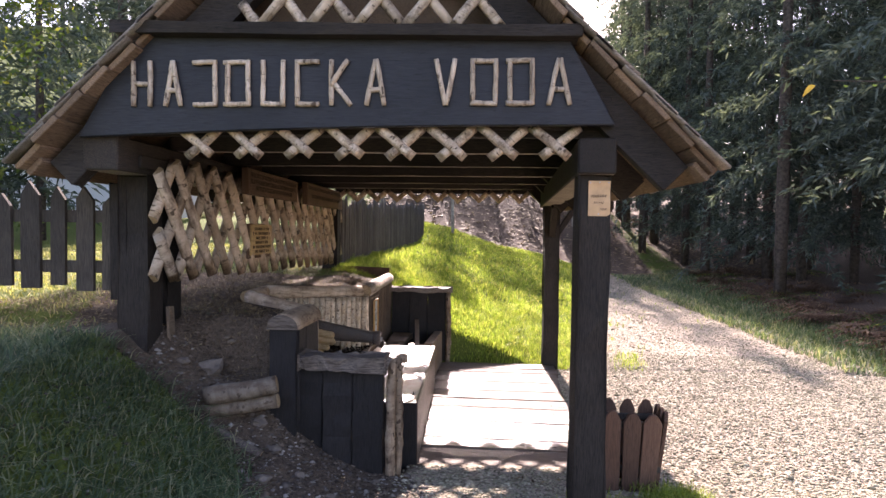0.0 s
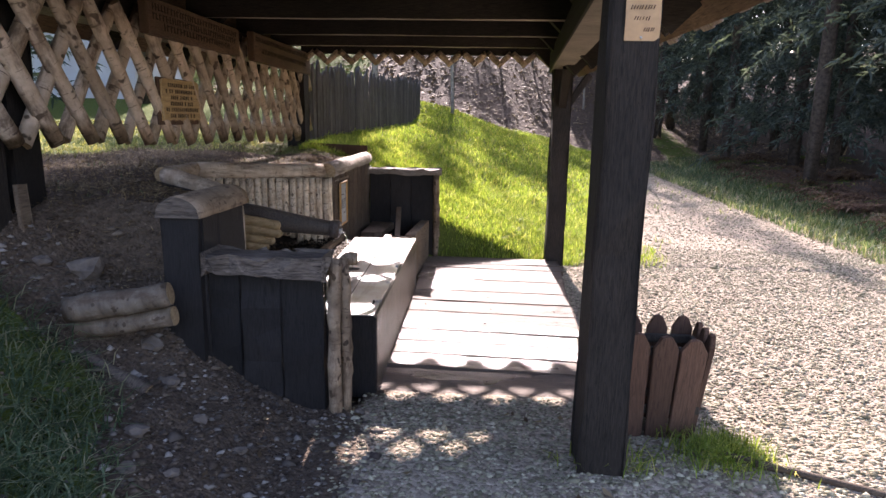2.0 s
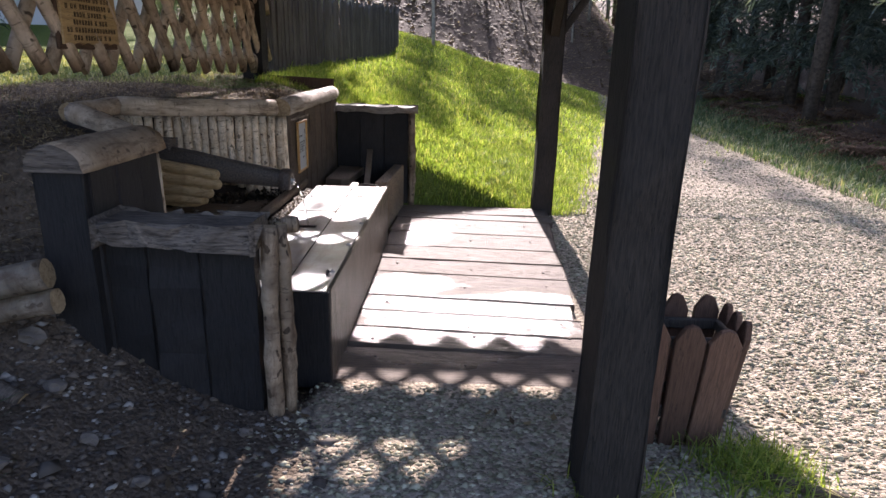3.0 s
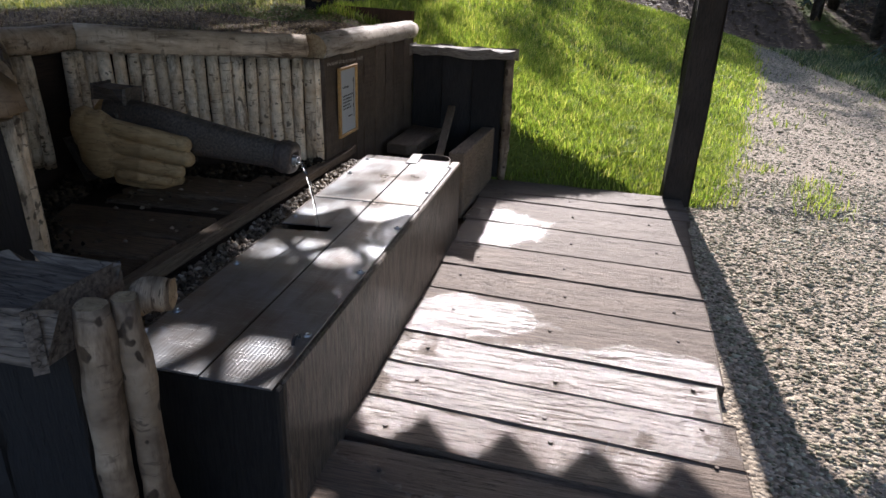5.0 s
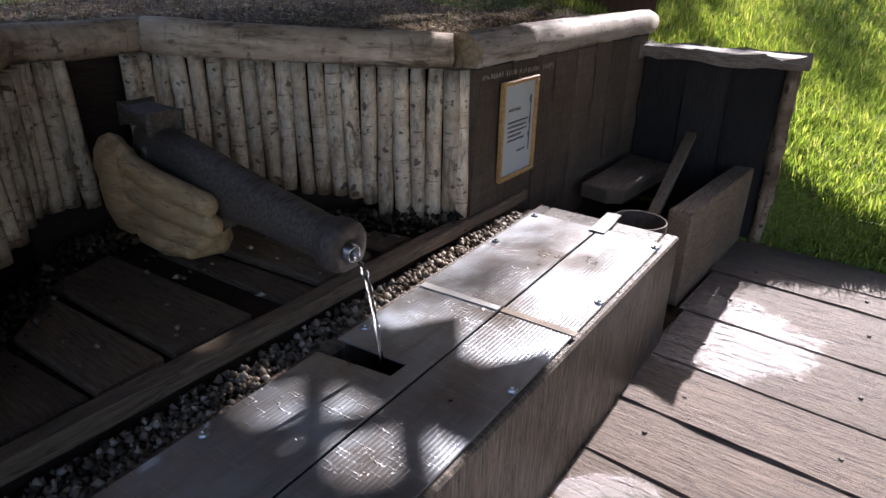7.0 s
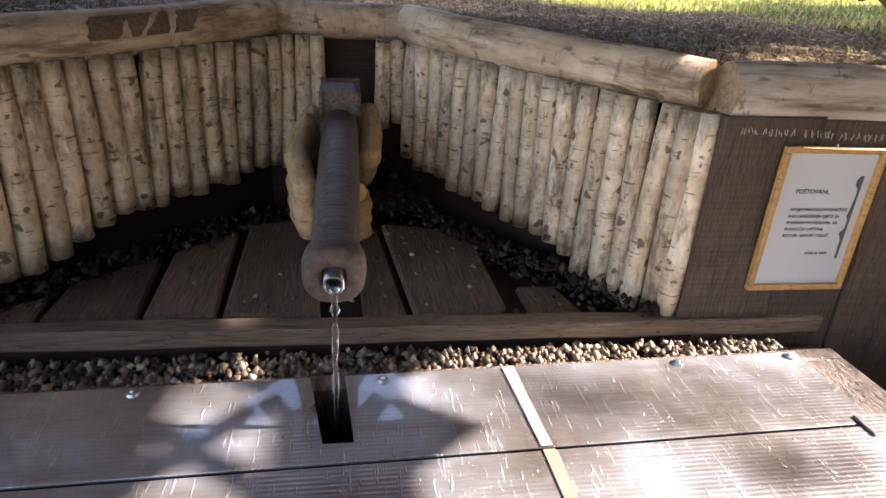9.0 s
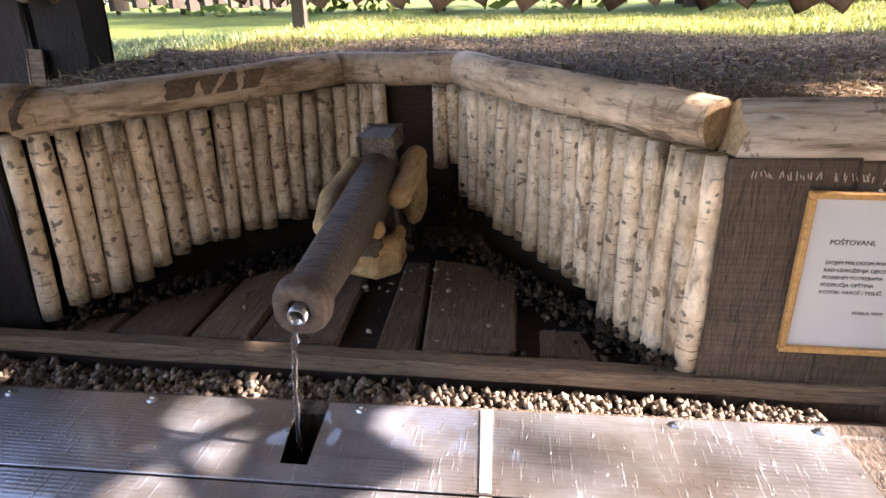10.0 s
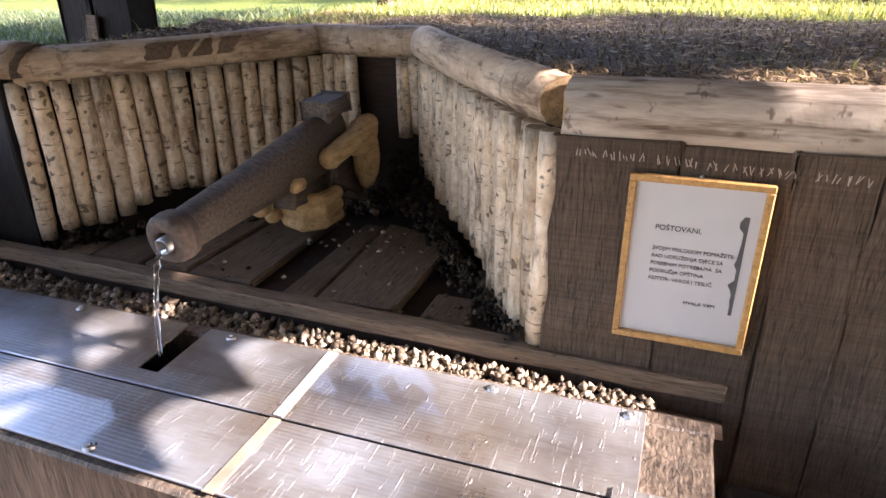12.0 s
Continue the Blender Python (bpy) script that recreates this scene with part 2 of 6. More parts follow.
# soil with grass, gravel, dirt and leaf litter zones
M_GROUND, nt, b = mat("earth", 0.9, 0, 0.2)
at = node(nt, "Attribute", attribute_name="zone")
sep = node(nt, "SeparateColor", {0: at.outputs["Color"]})
v = coords(nt, shift=False)
n1, n2, n3 = noise_tex(nt, v, 2.2, 5), noise_tex(nt, v, 38.0, 5, 0.7), noise_tex(nt, v, 9.0, 4)
vor = node(nt, "TexVoronoi", {"Vector": v, "Scale": 64.0})
stone = mixc(nt, 0.75, ramp(nt, n1, [(0.3, (0.27, 0.22, 0.165)), (0.7, (0.40, 0.33, 0.25))]), ramp(nt, node(nt, "SeparateColor", {0: vor.outputs["Color"]}).outputs[0], [(0, (0.14, 0.11, 0.08)), (1, (0.56, 0.47, 0.36))]))
earth = ramp(nt, n2, [(0.25, (0.050, 0.036, 0.025)), (0.75, (0.165, 0.120, 0.084))])
turf = ramp(nt, n2, [(0.25, (0.06, 0.085, 0.016)), (0.75, (0.17, 0.21, 0.04))])
litter = ramp(nt, n2, [(0.25, (0.045, 0.030, 0.022)), (0.75, (0.17, 0.12, 0.085))])
wob = maths(nt, "MULTIPLY", maths(nt, "SUBTRACT", n3, 0.5), 0.9)


def zone_mask(ch):
    return ramp(nt, maths(nt, "ADD", sep.outputs[ch], wob), [(0.42, (0, 0, 0)), (0.58, (1, 1, 1))])


c = mixc(nt, zone_mask(2), earth, litter)
c = mixc(nt, zone_mask(1), c, turf)
c = mixc(nt, zone_mask(0), c, stone)
nt.links.new(c, b.inputs["Base Color"])
bump(nt, b, maths(nt, "ADD", n2, maths(nt, "MULTIPLY", vor.outputs["Distance"], -1.2)), 0.7, 0.015)

# floor planks, dry and wet
M_FLOOR, nt, b = mat("weathered floor plank", 0.7, 0, 0.5)
v = coords(nt, (0.35, 10, 10))
g = noise_tex(nt, v, 22, 6, 0.75)
crack = ramp(nt, noise_tex(nt, coords(nt, (0.28, 9, 9)), 9, 3, 0.6), [(0.485, (0, 0, 0)), (0.50, (1, 1, 1)), (0.515, (0, 0, 0))])
tc = node(nt, "TexCoord")
wetn = noise_tex(nt, node(nt, "VectorMath", {0: node(nt, "NewGeometry").outputs["Position"], 1: (1.0, 1.35, 0.0)}, operation="MULTIPLY").outputs[0], 1.35, 4, 0.5)
pxyz = node(nt, "SeparateXYZ", {0: node(nt, "NewGeometry").outputs["Position"]})


def puddle(cx, cy, rx, ry):
    """A damp patch on the deck, 1 in its middle and 0 at its rim."""
    u = maths(nt, "DIVIDE", maths(nt, "SUBTRACT", pxyz.outputs[0], cx), rx)
    w = maths(nt, "DIVIDE", maths(nt, "SUBTRACT", pxyz.outputs[1], cy), ry)
    return maths(nt, "SUBTRACT", 1.0, maths(nt, "SQRT", maths(nt, "ADD", maths(nt, "MULTIPLY", u, u), maths(nt, "MULTIPLY", w, w))))


damp = puddle(-0.30, 6.22, 0.38, 0.36)
for spot in ((-0.25, 5.20, 0.38, 0.20), (0.10, 4.80, 0.75, 0.34), (0.45, 4.95, 0.40, 0.22), (-0.05, 4.45, 0.6, 0.25)):
    damp = maths(nt, "MAXIMUM", damp, puddle(*spot))
wet = ramp(nt, maths(nt, "ADD", damp, maths(nt, "MULTIPLY", maths(nt, "SUBTRACT", noise_tex(nt, node(nt, "NewGeometry").outputs["Position"], 6.0, 4, 0.6), 0.5), 1.3)), [(0.12, (0, 0, 0)), (0.22, (1, 1, 1))])
col = ramp(nt, g, [(0.28, (0.034, 0.022, 0.015)), (0.47, (0.158, 0.110, 0.077)), (0.72, (0.33, 0.245, 0.18))])
oi = node(nt, "ObjectInfo")
col = mixc(nt, 1.0, col, node(nt, "MapRange", {"Value": oi.outputs["Random"], "To Min": 0.82, "To Max": 1.12}).outputs[0], "MULTIPLY")
col = mixc(nt, maths(nt, "MULTIPLY", wet, 0.5), col, (0.09, 0.07, 0.058))
col = mixc(nt, maths(nt, "MULTIPLY", crack, 0.75), col, (0.03, 0.022, 0.017))
nt.links.new(col, b.inputs["Base Color"])
rr = node(nt, "MapRange", {"Value": maths(nt, "MULTIPLY", wet, maths(nt, "ADD", 0.55, maths(nt, "MULTIPLY", noise_tex(nt, v, 40), 0.8))), "To Min": 0.66, "To Max": 0.17}).outputs[0]
nt.links.new(rr, b.inputs["Roughness"])
bump(nt, b, maths(nt, "ADD", g, maths(nt, "MULTIPLY", crack, -0.6)), maths(nt, "SUBTRACT", 0.9, maths(nt, "MULTIPLY", wet, 0.5)), 0.007)

# ribbed cover sheets, misty and wet
M_SHEET, nt, b = mat("ribbed cover sheet", 0.35, 0.80, 0.5)
pos = node(nt, "NewGeometry").outputs["Position"]
sepx = node(nt, "SeparateXYZ", {0: pos})
rib = maths(nt, "SINE", maths(nt, "MULTIPLY", sepx.outputs[0], 2 * math.pi / 0.0095))
n1 = noise_tex(nt, pos, 5.0, 4)
drops = noise_tex(nt, node(nt, "VectorMath", {0: pos, 1: (0.5, 1.6, 1)}, operation="MULTIPLY").outputs[0], 70.0, 2, 0.4)
drop = ramp(nt, drops, [(0.70, (0, 0, 0)), (0.76, (1, 1, 1))])
col = ramp(nt, n1, [(0.32, (0.34, 0.30, 0.265)), (0.5, (0.44, 0.44, 0.44)), (0.68, (0.54, 0.58, 0.63))])
drip = ramp(nt, noise_tex(nt, node(nt, "VectorMath", {0: pos, 1: (14, 150, 1)}, operation="MULTIPLY").outputs[0], 1.0, 3, 0.6), [(0.60, (0, 0, 0)), (0.68, (1, 1, 1))])
smear = noise_tex(nt, node(nt, "VectorMath", {0: pos, 1: (30, 5, 1)}, operation="MULTIPLY").outputs[0], 1.0, 5, 0.7)
col = mixc(nt, maths(nt, "MULTIPLY", drip, 0.3), col, (0.75, 0.76, 0.78))
col = mixc(nt, ramp(nt, smear, [(0.5, (0, 0, 0)), (0.72, (0.55, 0.55, 0.55))]), col, (0.24, 0.21, 0.18))
nt.links.new(col, b.inputs["Base Color"])
nt.links.new(node(nt, "MapRange", {"Value": n1, "From Min": 0.3, "From Max": 0.7, "To Min": 0.26, "To Max": 0.46}).outputs[0], b.inputs["Roughness"])
bump(nt, b, maths(nt, "ADD", maths(nt, "MULTIPLY", rib, 0.10), maths(nt, "ADD", maths(nt, "MULTIPLY", drop, 1.6), maths(nt, "MULTIPLY", drip, 0.7))), 0.55, 0.003)

b.inputs["Coat Weight"].default_value, b.inputs["Coat Roughness"].default_value, b.inputs["Coat IOR"].default_value = 0.9, 0.05, 1.7

M_WATER, nt, b = mat("running water", 0.03, 0, 0.5)
b.inputs["Transmission Weight"].default_value, b.inputs["IOR"].default_value = 1.0, 1.33
bump(nt, b, noise_tex(nt, coords(nt, (1, 1, 0.5)), 90), 0.6, 0.004)

# ---- helpers for meshes ----
WORLD_OF = {}
rng = random.Random(7)


def thing(name, base, label, category, group="", kind=""):
    e = new(name)
    e.location = base
    e.empty_display_size = 0.1
    WORLD_OF[e] = Matrix.Translation(base)
    return tagged(e, label, category, group, kind)


def put(name, me, material, parent=None, label="", m=None):
    """Links a mesh whose points are in world space (or in m's space) as one object under its parent."""
    ob = new(name, me)
    if material and not me.materials:
        for one in material if isinstance(material, (list, tuple)) else (material,):
            me.materials.append(one)
    ob.matrix_basis = m or Matrix()
    if parent:
        ob.parent = parent
        ob.matrix_parent_inverse = WORLD_OF[parent].inverted()
    WORLD_OF[ob] = m or Matrix()
    if label:
        ob["label"] = label
    return ob


def part(name, bm, material, parent=None, label="", m=None, smooth=False):
    me = bpy.data.meshes.new(name)
    bm.to_mesh(me)
    bm.free()
    if smooth:
        me.polygons.foreach_set("use_smooth", [True] * len(me.polygons))
    return put(name, me, material, parent, label, m)


def from_arrays(name, verts, tris):
    me = bpy.data.meshes.new(name)
    n, k = len(tris), tris.shape[1]
    me.vertices.add(len(verts))
    me.vertices.foreach_set("co", np.asarray(verts, np.float32).ravel())
    me.loops.add(n * k)
    me.loops.foreach_set("vertex_index", np.asarray(tris, np.int32).ravel())
    me.polygons.add(n)
    me.polygons.foreach_set("loop_start", np.arange(0, n * k, k, dtype=np.int32))
    me.update(calc_edges=True)
    return me


def beam(a, b_, w, h, bevel=0.006, seg=1, jit=0.0, up=(0, 0, 1)):
    """A squared timber from a to b_, w wide, h deep, with broken edges and, if jit, an uneven face."""
    a, b_ = Vector(a), Vector(b_)
    d = (b_ - a)
    length = d.length
    d.normalize()
    side = d.cross(Vector(up))
    side = side.normalized() if side.length > 1e-6 else Vector((1, 0, 0))
    top = side.cross(d).normalized()
    bm = bmesh.new()
    bmesh.ops.create_cube(bm, size=1.0)
    if seg > 1:
        es = [e for e in bm.edges if abs((e.verts[0].co - e.verts[1].co).y) > 0.5]
        bmesh.ops.subdivide_edges(bm, edges=es, cuts=seg - 1, use_grid_fill=True)
    for v_ in bm.verts:
        p = v_.co.copy()
        j = (lambda: rng.uniform(-jit, jit)) if jit else (lambda: 0.0)
        v_.co = a + d * ((p.y + 0.5) * length) + side * (p.x * w + j()) + top * (p.z * h + j())
    if bevel:
        sharp = [e for e in bm.edges if e.calc_face_angle(0) > 1.0]
        bmesh.ops.bevel(bm, geom=sharp, offset=bevel, segments=1, affect="EDGES")
    bmesh.ops.recalc_face_normals(bm, faces=bm.faces)
    return bm


def bounce_underside(ob, material):
    """Gives a stained timber's lower face pale wood, painting in light bounced off the deck."""
    ob.data.materials.append(material)
    for p in ob.data.polygons:
        if p.normal.z < -0.9:
            p.material_index = 1


def prism(outline, y0, y1, axis="y", bevel=0.004):
    """A flat outline given in two axes, thickened along the third."""
    bm = bmesh.new()
    def at3(p, d):
        return {"y": (p[0], d, p[1]), "x": (d, p[0], p[1]), "z": (p[0], p[1], d)}[axis]
    lo = [bm.verts.new(at3(p, y0)) for p in outline]
    hi = [bm.verts.new(at3(p, y1)) for p in outline]
    bm.faces.new(lo)
    bm.faces.new(hi[::-1])
    for i in range(len(outline)):
        k = (i + 1) % len(outline)
        bm.faces.new((lo[k], lo[i], hi[i], hi[k]))
    bmesh.ops.recalc_face_normals(bm, faces=bm.faces)
    if bevel:
        sharp = [e for e in bm.edges if e.calc_face_angle(0) > 0.7]
        bmesh.ops.bevel(bm, geom=sharp, offset=bevel, segments=1, affect="EDGES")
    return bm


def pole_mesh(r, length, sides=10, rings=7, jit=0.07, bend=0.006, taper=0.0, half=False, seed=0):
    """A round pole along z from 0, knotty and slightly bent; faces of index 1 are its cut ends. half: cut flat on its -y side."""
    rr = random.Random(seed)
    bm = bmesh.new()
    loops = []
    ph, ph2 = rr.uniform(0, 6), rr.uniform(0, 6)
    for i in range(rings + 1):
        f = i / rings
        cx, cy = bend * math.sin(f * 4 + ph), bend * math.sin(f * 3 + ph2)
        k = 1 - taper * f
        swell = 1 + rr.uniform(-jit, jit) * 0.5
        row = []
        for s in range(sides):
            an = (math.pi * s / (sides - 1)) if half else 2 * math.pi * s / sides
            rad = r * k * swell * (1 + rr.uniform(-jit, jit) * 0.5)
            if i in (0, rings):
                rad *= 0.95
            row.append(bm.verts.new((cx + rad * math.cos(an), cy + rad * math.sin(an), f * length + (rr.uniform(-1, 1) * r * 0.12 if i in (0, rings) else 0))))
        loops.append(row)
    for i in range(rings):
        for s in range(sides if not half else sides):
            k2 = (s + 1) % sides
            bm.faces.new((loops[i][s], loops[i][k2], loops[i + 1][k2], loops[i + 1][s]))
    for row in (loops[0][::-1], loops[-1]):
        bm.faces.new(row).material_index = 1
    bmesh.ops.recalc_face_normals(bm, faces=bm.faces)
    me = bpy.data.meshes.new("pole")
    bm.to_mesh(me)
    bm.free()
    for p in me.polygons:
        p.use_smooth = p.material_index == 0
    return me


def along(a, b_, spin=0.0, scale=1.0):
    """The pose that lays a mesh built along z from 0 to 1 metre from a to b_."""
    a, b_ = Vector(a), Vector(b_)
    d = b_ - a
    q = d.to_track_quat("Z", "Y").to_matrix().to_4x4()
    return Matrix.Translation(a) @ q @ Matrix.Rotation(spin, 4, "Z") @ Matrix.Diagonal((scale, scale, d.length, 1))


def text_mesh(body, size, extrude=0.0008, align="LEFT"):
    cu = bpy.data.curves.new("writing", "FONT")
    cu.body, cu.size, cu.extrude, cu.align_x = body, size, extrude, align
    ob = new("writing", cu)
    bpy.context.view_layer.update()
    me = bpy.data.meshes.new_from_object(ob.evaluated_get(bpy.context.evaluated_depsgraph_get()))
    bpy.data.objects.remove(ob)
    me.materials.clear()
    return me


def smooth(a, b_, x):
    t = np.clip((x - a) / (b_ - a), 0, 1)
    return t * t * (3 - 2 * t)


# ---- ground ----
def wall_line(y):
    """The x of the retaining face behind the spring."""
    y = np.asarray(y, float)
    return np.interp(y, [4.12, 4.77, 5.20, 5.75], [-1.16, -1.84, -1.84, -1.12])


def height(x, y):
    x, y = np.asarray(x, float), np.asarray(y, float)
    plateau = 0.98 + 0.03 * np.clip(y - 6, -4, 14)
    # open bank before the shelter
    front = 0.09 + np.clip((-0.68 - x) * 0.42, 0, 5) + np.clip((-1.35 - x) * 0.35, 0, 5) + 0.6 * np.clip(y - 3.5, 0, 0.45) * smooth(-0.95, -1.3, x)
    front = np.minimum(front, plateau + 0.02 * np.clip(-2.4 - x, 0, 6))
    # cut back behind palisade and panels
    cut = np.where(x < wall_line(y) - 0.02, 0.955 + 0.03 * smooth(-1.8, -2.4, x), -0.03)
    # grassed slope behind
    toe = np.interp(y, [7.1, 9, 12, 14, 17], [0.55, 1.2, 2.2, 3.0, 4.2])
    f = np.clip((toe - x) / (toe + 1.6), 0, 1)
    crown = np.interp(y, [7, 8, 14, 16.5, 20], [1.02, 1.05, 1.25, 1.75, 1.9])
    back = crown * (0.8 * f + 0.2 * smooth(0.2, 0.9, f))
    z = front + (cut - front) * smooth(3.82, 3.98, y)
    wall_end = smooth(7.14, 7.28, y)
    side = smooth(-1.0, -1.1, x)
    z = z + (back - z) * np.where(x < -1.1, smooth(6.9, 7.6, y), wall_end)
    flat = 0.10 - 0.072 * smooth(3.3, 4.05, y)
    z = np.where(x > -0.5, np.where(y < 7.14, flat - 0.042 * (y > 4.12), z), z)
    hill = 0.42 * np.clip(y - 18.0 - 0.8 * np.clip(x, 0, 3), 0, 60) * (1 - 0.75 * smooth(4.0, 8, x))
    hill = hill + 0.10 * np.clip(x - 5.2, 0, 60) * smooth(2, 8, y) + 0.02 * np.clip(y - 9, 0, 12) * smooth(0.5, 2, x)
    rough = np.array([noise.noise(Vector((a * 1.7, c_ * 1.7, 0))) for a, c_ in zip(x.ravel(), y.ravel())]).reshape(x.shape)
    fine = np.array([noise.noise(Vector((a * 8.5, c_ * 8.5, 3))) for a, c_ in zip(x.ravel(), y.ravel())]).reshape(x.shape)
    rough = rough + 0.9 * fine * np.where((x < -0.85) & (x > -2.6) & (y > 2.4) & (y < 4.15), 1.0, 0.12)
    road = smooth(0.9, 1.4, x) * (1 - smooth(4.0, 4.6, x))
    return z + hill + rough * 0.035 * (1 - 0.75 * road) * np.where((x > -0.9) & (y > 3.6) & (y < 7.1) & (x < 0.9), 0.1, 1)


def zones(x, y):
    """gravel, grass, litter shares."""
    edge = np.interp(y, [3.2, 3.9, 7.1, 9.8, 13.6, 18.6, 24], [-0.35, -0.45, 1.0, 1.68, 2.7, 3.5, 4.2])
    right = np.interp(y, [0, 7.3, 12, 20], [4.2, 4.3, 4.6, 5.4])
    gravel = smooth(edge - 0.3, edge + 0.22, x) * (1 - smooth(right - 0.15, right + 0.15, x)) * (1 - smooth(19, 20.5, y))
    litter = smooth(16.6, 17.4, y - 0.5 * np.clip(x, 0, 4)) + smooth(right + 0.9, right + 1.5, x)
    grass = np.where(y > 7.13, 1.0, 0.0) * (1 - np.clip(litter, 0, 1))
    lip = np.interp(y, [1.5, 2.0, 2.4, 2.7, 3.0, 3.4], [-0.25, -0.40, -0.68, -0.90, -1.12, -1.33])
    grass = np.maximum(grass, smooth(lip + 0.10, lip - 0.18, x) * (1 - smooth(3.3, 3.5, y)))
    gravel = gravel * (1 - smooth(lip + 0.10, lip - 0.10, x) * (y < 3.3))
    grass = np.maximum(grass, smooth(-0.25, 0.25, np.interp(y, [3.4, 4.4, 5.4], [-2.35, -2.7, -3.2]) - x) * smooth(3.3, 3.6, y))
    grass = np.maximum(grass, smooth(right, right + 0.2, x) * (1 - smooth(right + 0.8, right + 1.2, x)))
    return np.clip(gravel, 0, 1), np.clip(grass, 0, 1), np.clip(litter, 0, 1)


def axis_steps(lo, hi, step, far):
    out = list(np.arange(lo, hi + 1e-6, step))
    s, p = step, hi
    while p < far:
        s *= 1.13
        p += s
        out.append(p)
    s, p = step, lo
    while p > -far:
        s *= 1.13
        p -= s
        out.insert(0, p)
    return np.array(out)


gx, gy = axis_steps(-2.6, 2.2, 0.045, 400), axis_steps(-0.4, 8.6, 0.05, 400)
X, Y = np.meshgrid(gx, gy)
Z = height(X, Y)
cols, rows_ = len(gx), len(gy)
idx = np.arange(cols * rows_).reshape(rows_, cols)
quads = np.stack([idx[:-1, :-1], idx[:-1, 1:], idx[1:, 1:], idx[1:, :-1]], -1).reshape(-1, 4)
me = from_arrays("ground", np.stack([X.ravel(), Y.ravel(), Z.ravel()], 1), quads)
me.polygons.foreach_set("use_smooth", [True] * len(me.polygons))
zr, zg, zb = zones(X.ravel(), Y.ravel())
att = me.color_attributes.new("zone", "FLOAT_COLOR", "POINT")
att.data.foreach_set("color", np.stack([zr, zg, zb, np.ones_like(zr)], 1).astype(np.float32).ravel())
tagged(put("ground", me, M_GROUND), "sloping ground of gravel road, earth bank and turf", "ground", kind="structure")


def zat(x, y):
    """The ground's height at one place, as its sheet lies there."""
    i, j = int(np.clip(np.searchsorted(gx, x) - 1, 0, cols - 2)), int(np.clip(np.searchsorted(gy, y) - 1, 0, rows_ - 2))
    u, w = (x - gx[i]) / (gx[i + 1] - gx[i]), (y - gy[j]) / (gy[j + 1] - gy[j])
    return float((Z[j, i] * (1 - u) + Z[j, i + 1] * u) * (1 - w) + (Z[j + 1, i] * (1 - u) + Z[j + 1, i + 1] * u) * w)


def zmany(x, y):
    i, j = np.clip(np.searchsorted(gx, x) - 1, 0, cols - 2), np.clip(np.searchsorted(gy, y) - 1, 0, rows_ - 2)
    u, w = (x - gx[i]) / (gx[i + 1] - gx[i]), (y - gy[j]) / (gy[j + 1] - gy[j])
    return (Z[j, i] * (1 - u) + Z[j, i + 1] * u) * (1 - w) + (Z[j + 1, i] * (1 - u) + Z[j + 1, i + 1] * u) * w

# ---- shelter ----
MID, APEX, PITCH = -0.650, 3.47, 1.0          # ridge line, its height, fall per metre
Y_FRONT, Y_REAR = 3.19, 7.64
shelter = thing("shelter", (MID, 5.4, 0.1), "dark-stained timber spring shelter with a steep board roof", "shelter")

for name, a, b_, w in (("post", (0.485, 3.385, 0.02), (0.492, 3.385, 1.775), 0.15), ("post", (0.772, 7.165, -0.05), (0.768, 7.165, 1.775), 0.16),
                       ("post", (-1.950, 3.61, 0.50), (-1.950, 3.61, 1.775), 0.165), ("post", (-1.925, 3.81, 0.90), (-1.925, 3.81, 1.775), 0.14), ("post", (-1.75, 7.50, 0.7), (-1.75, 7.50, 1.775), 0.17)):
    y_front = a[0] == 0.485
    part(name, beam(a, b_, w, 0.165 if y_front else 0.15, 0.010, 8, 0.0025, up=(0, 1, 0)), M_POST, shelter)
part("post_cheek", beam((-2.03, 3.56, 1.10), (-2.04, 3.56, 1.73), 0.09, 0.04, 0.006, 4, 0.002, up=(0, 1, 0)), M_POST, shelter)
# plate and joist undersides get a paler wood in place of bounced light
for x0, x1 in ((0.490, 0.775), (-1.96, -1.86)):
    bounce_underside(part("wall_plate", beam((x0, 3.242, 1.862), (x1, 7.60, 1.862), 0.18, 0.172, 0.008, 8, 0.002), M_POSTY, shelter), M_GREYX)
for y in (3.93, 4.71, 5.50, 6.32, 7.08):
    x0, x1 = -1.94 + 0.022 * (y - 3.2), 0.57 + 0.062 * (y - 3.2)
    bounce_underside(part("joist", beam((x0, y, 2.035), (x1, y, 2.035), 0.06, 0.165, 0.004, 6, 0.001), M_POSTX, shelter), M_GREYX)
for k in range(14):
    y = 3.36 + 0.245 * k
    part("ceiling_board", beam((-1.91 + 0.022 * (y - 3.2), y, 2.131), (0.54 + 0.062 * (y - 3.2), y, 2.131), 0.238, 0.022, 0.003), M_POSTX, shelter)
# knee braces by the rear post
part("brace", beam((0.77, 7.12, 1.45), (0.755, 6.76, 1.775), 0.07, 0.06, 0.006), M_POST, shelter)
part("brace", beam((0.80, 7.175, 1.42), (1.01, 7.175, 1.74), 0.06, 0.06, 0.006), M_POST, shelter)

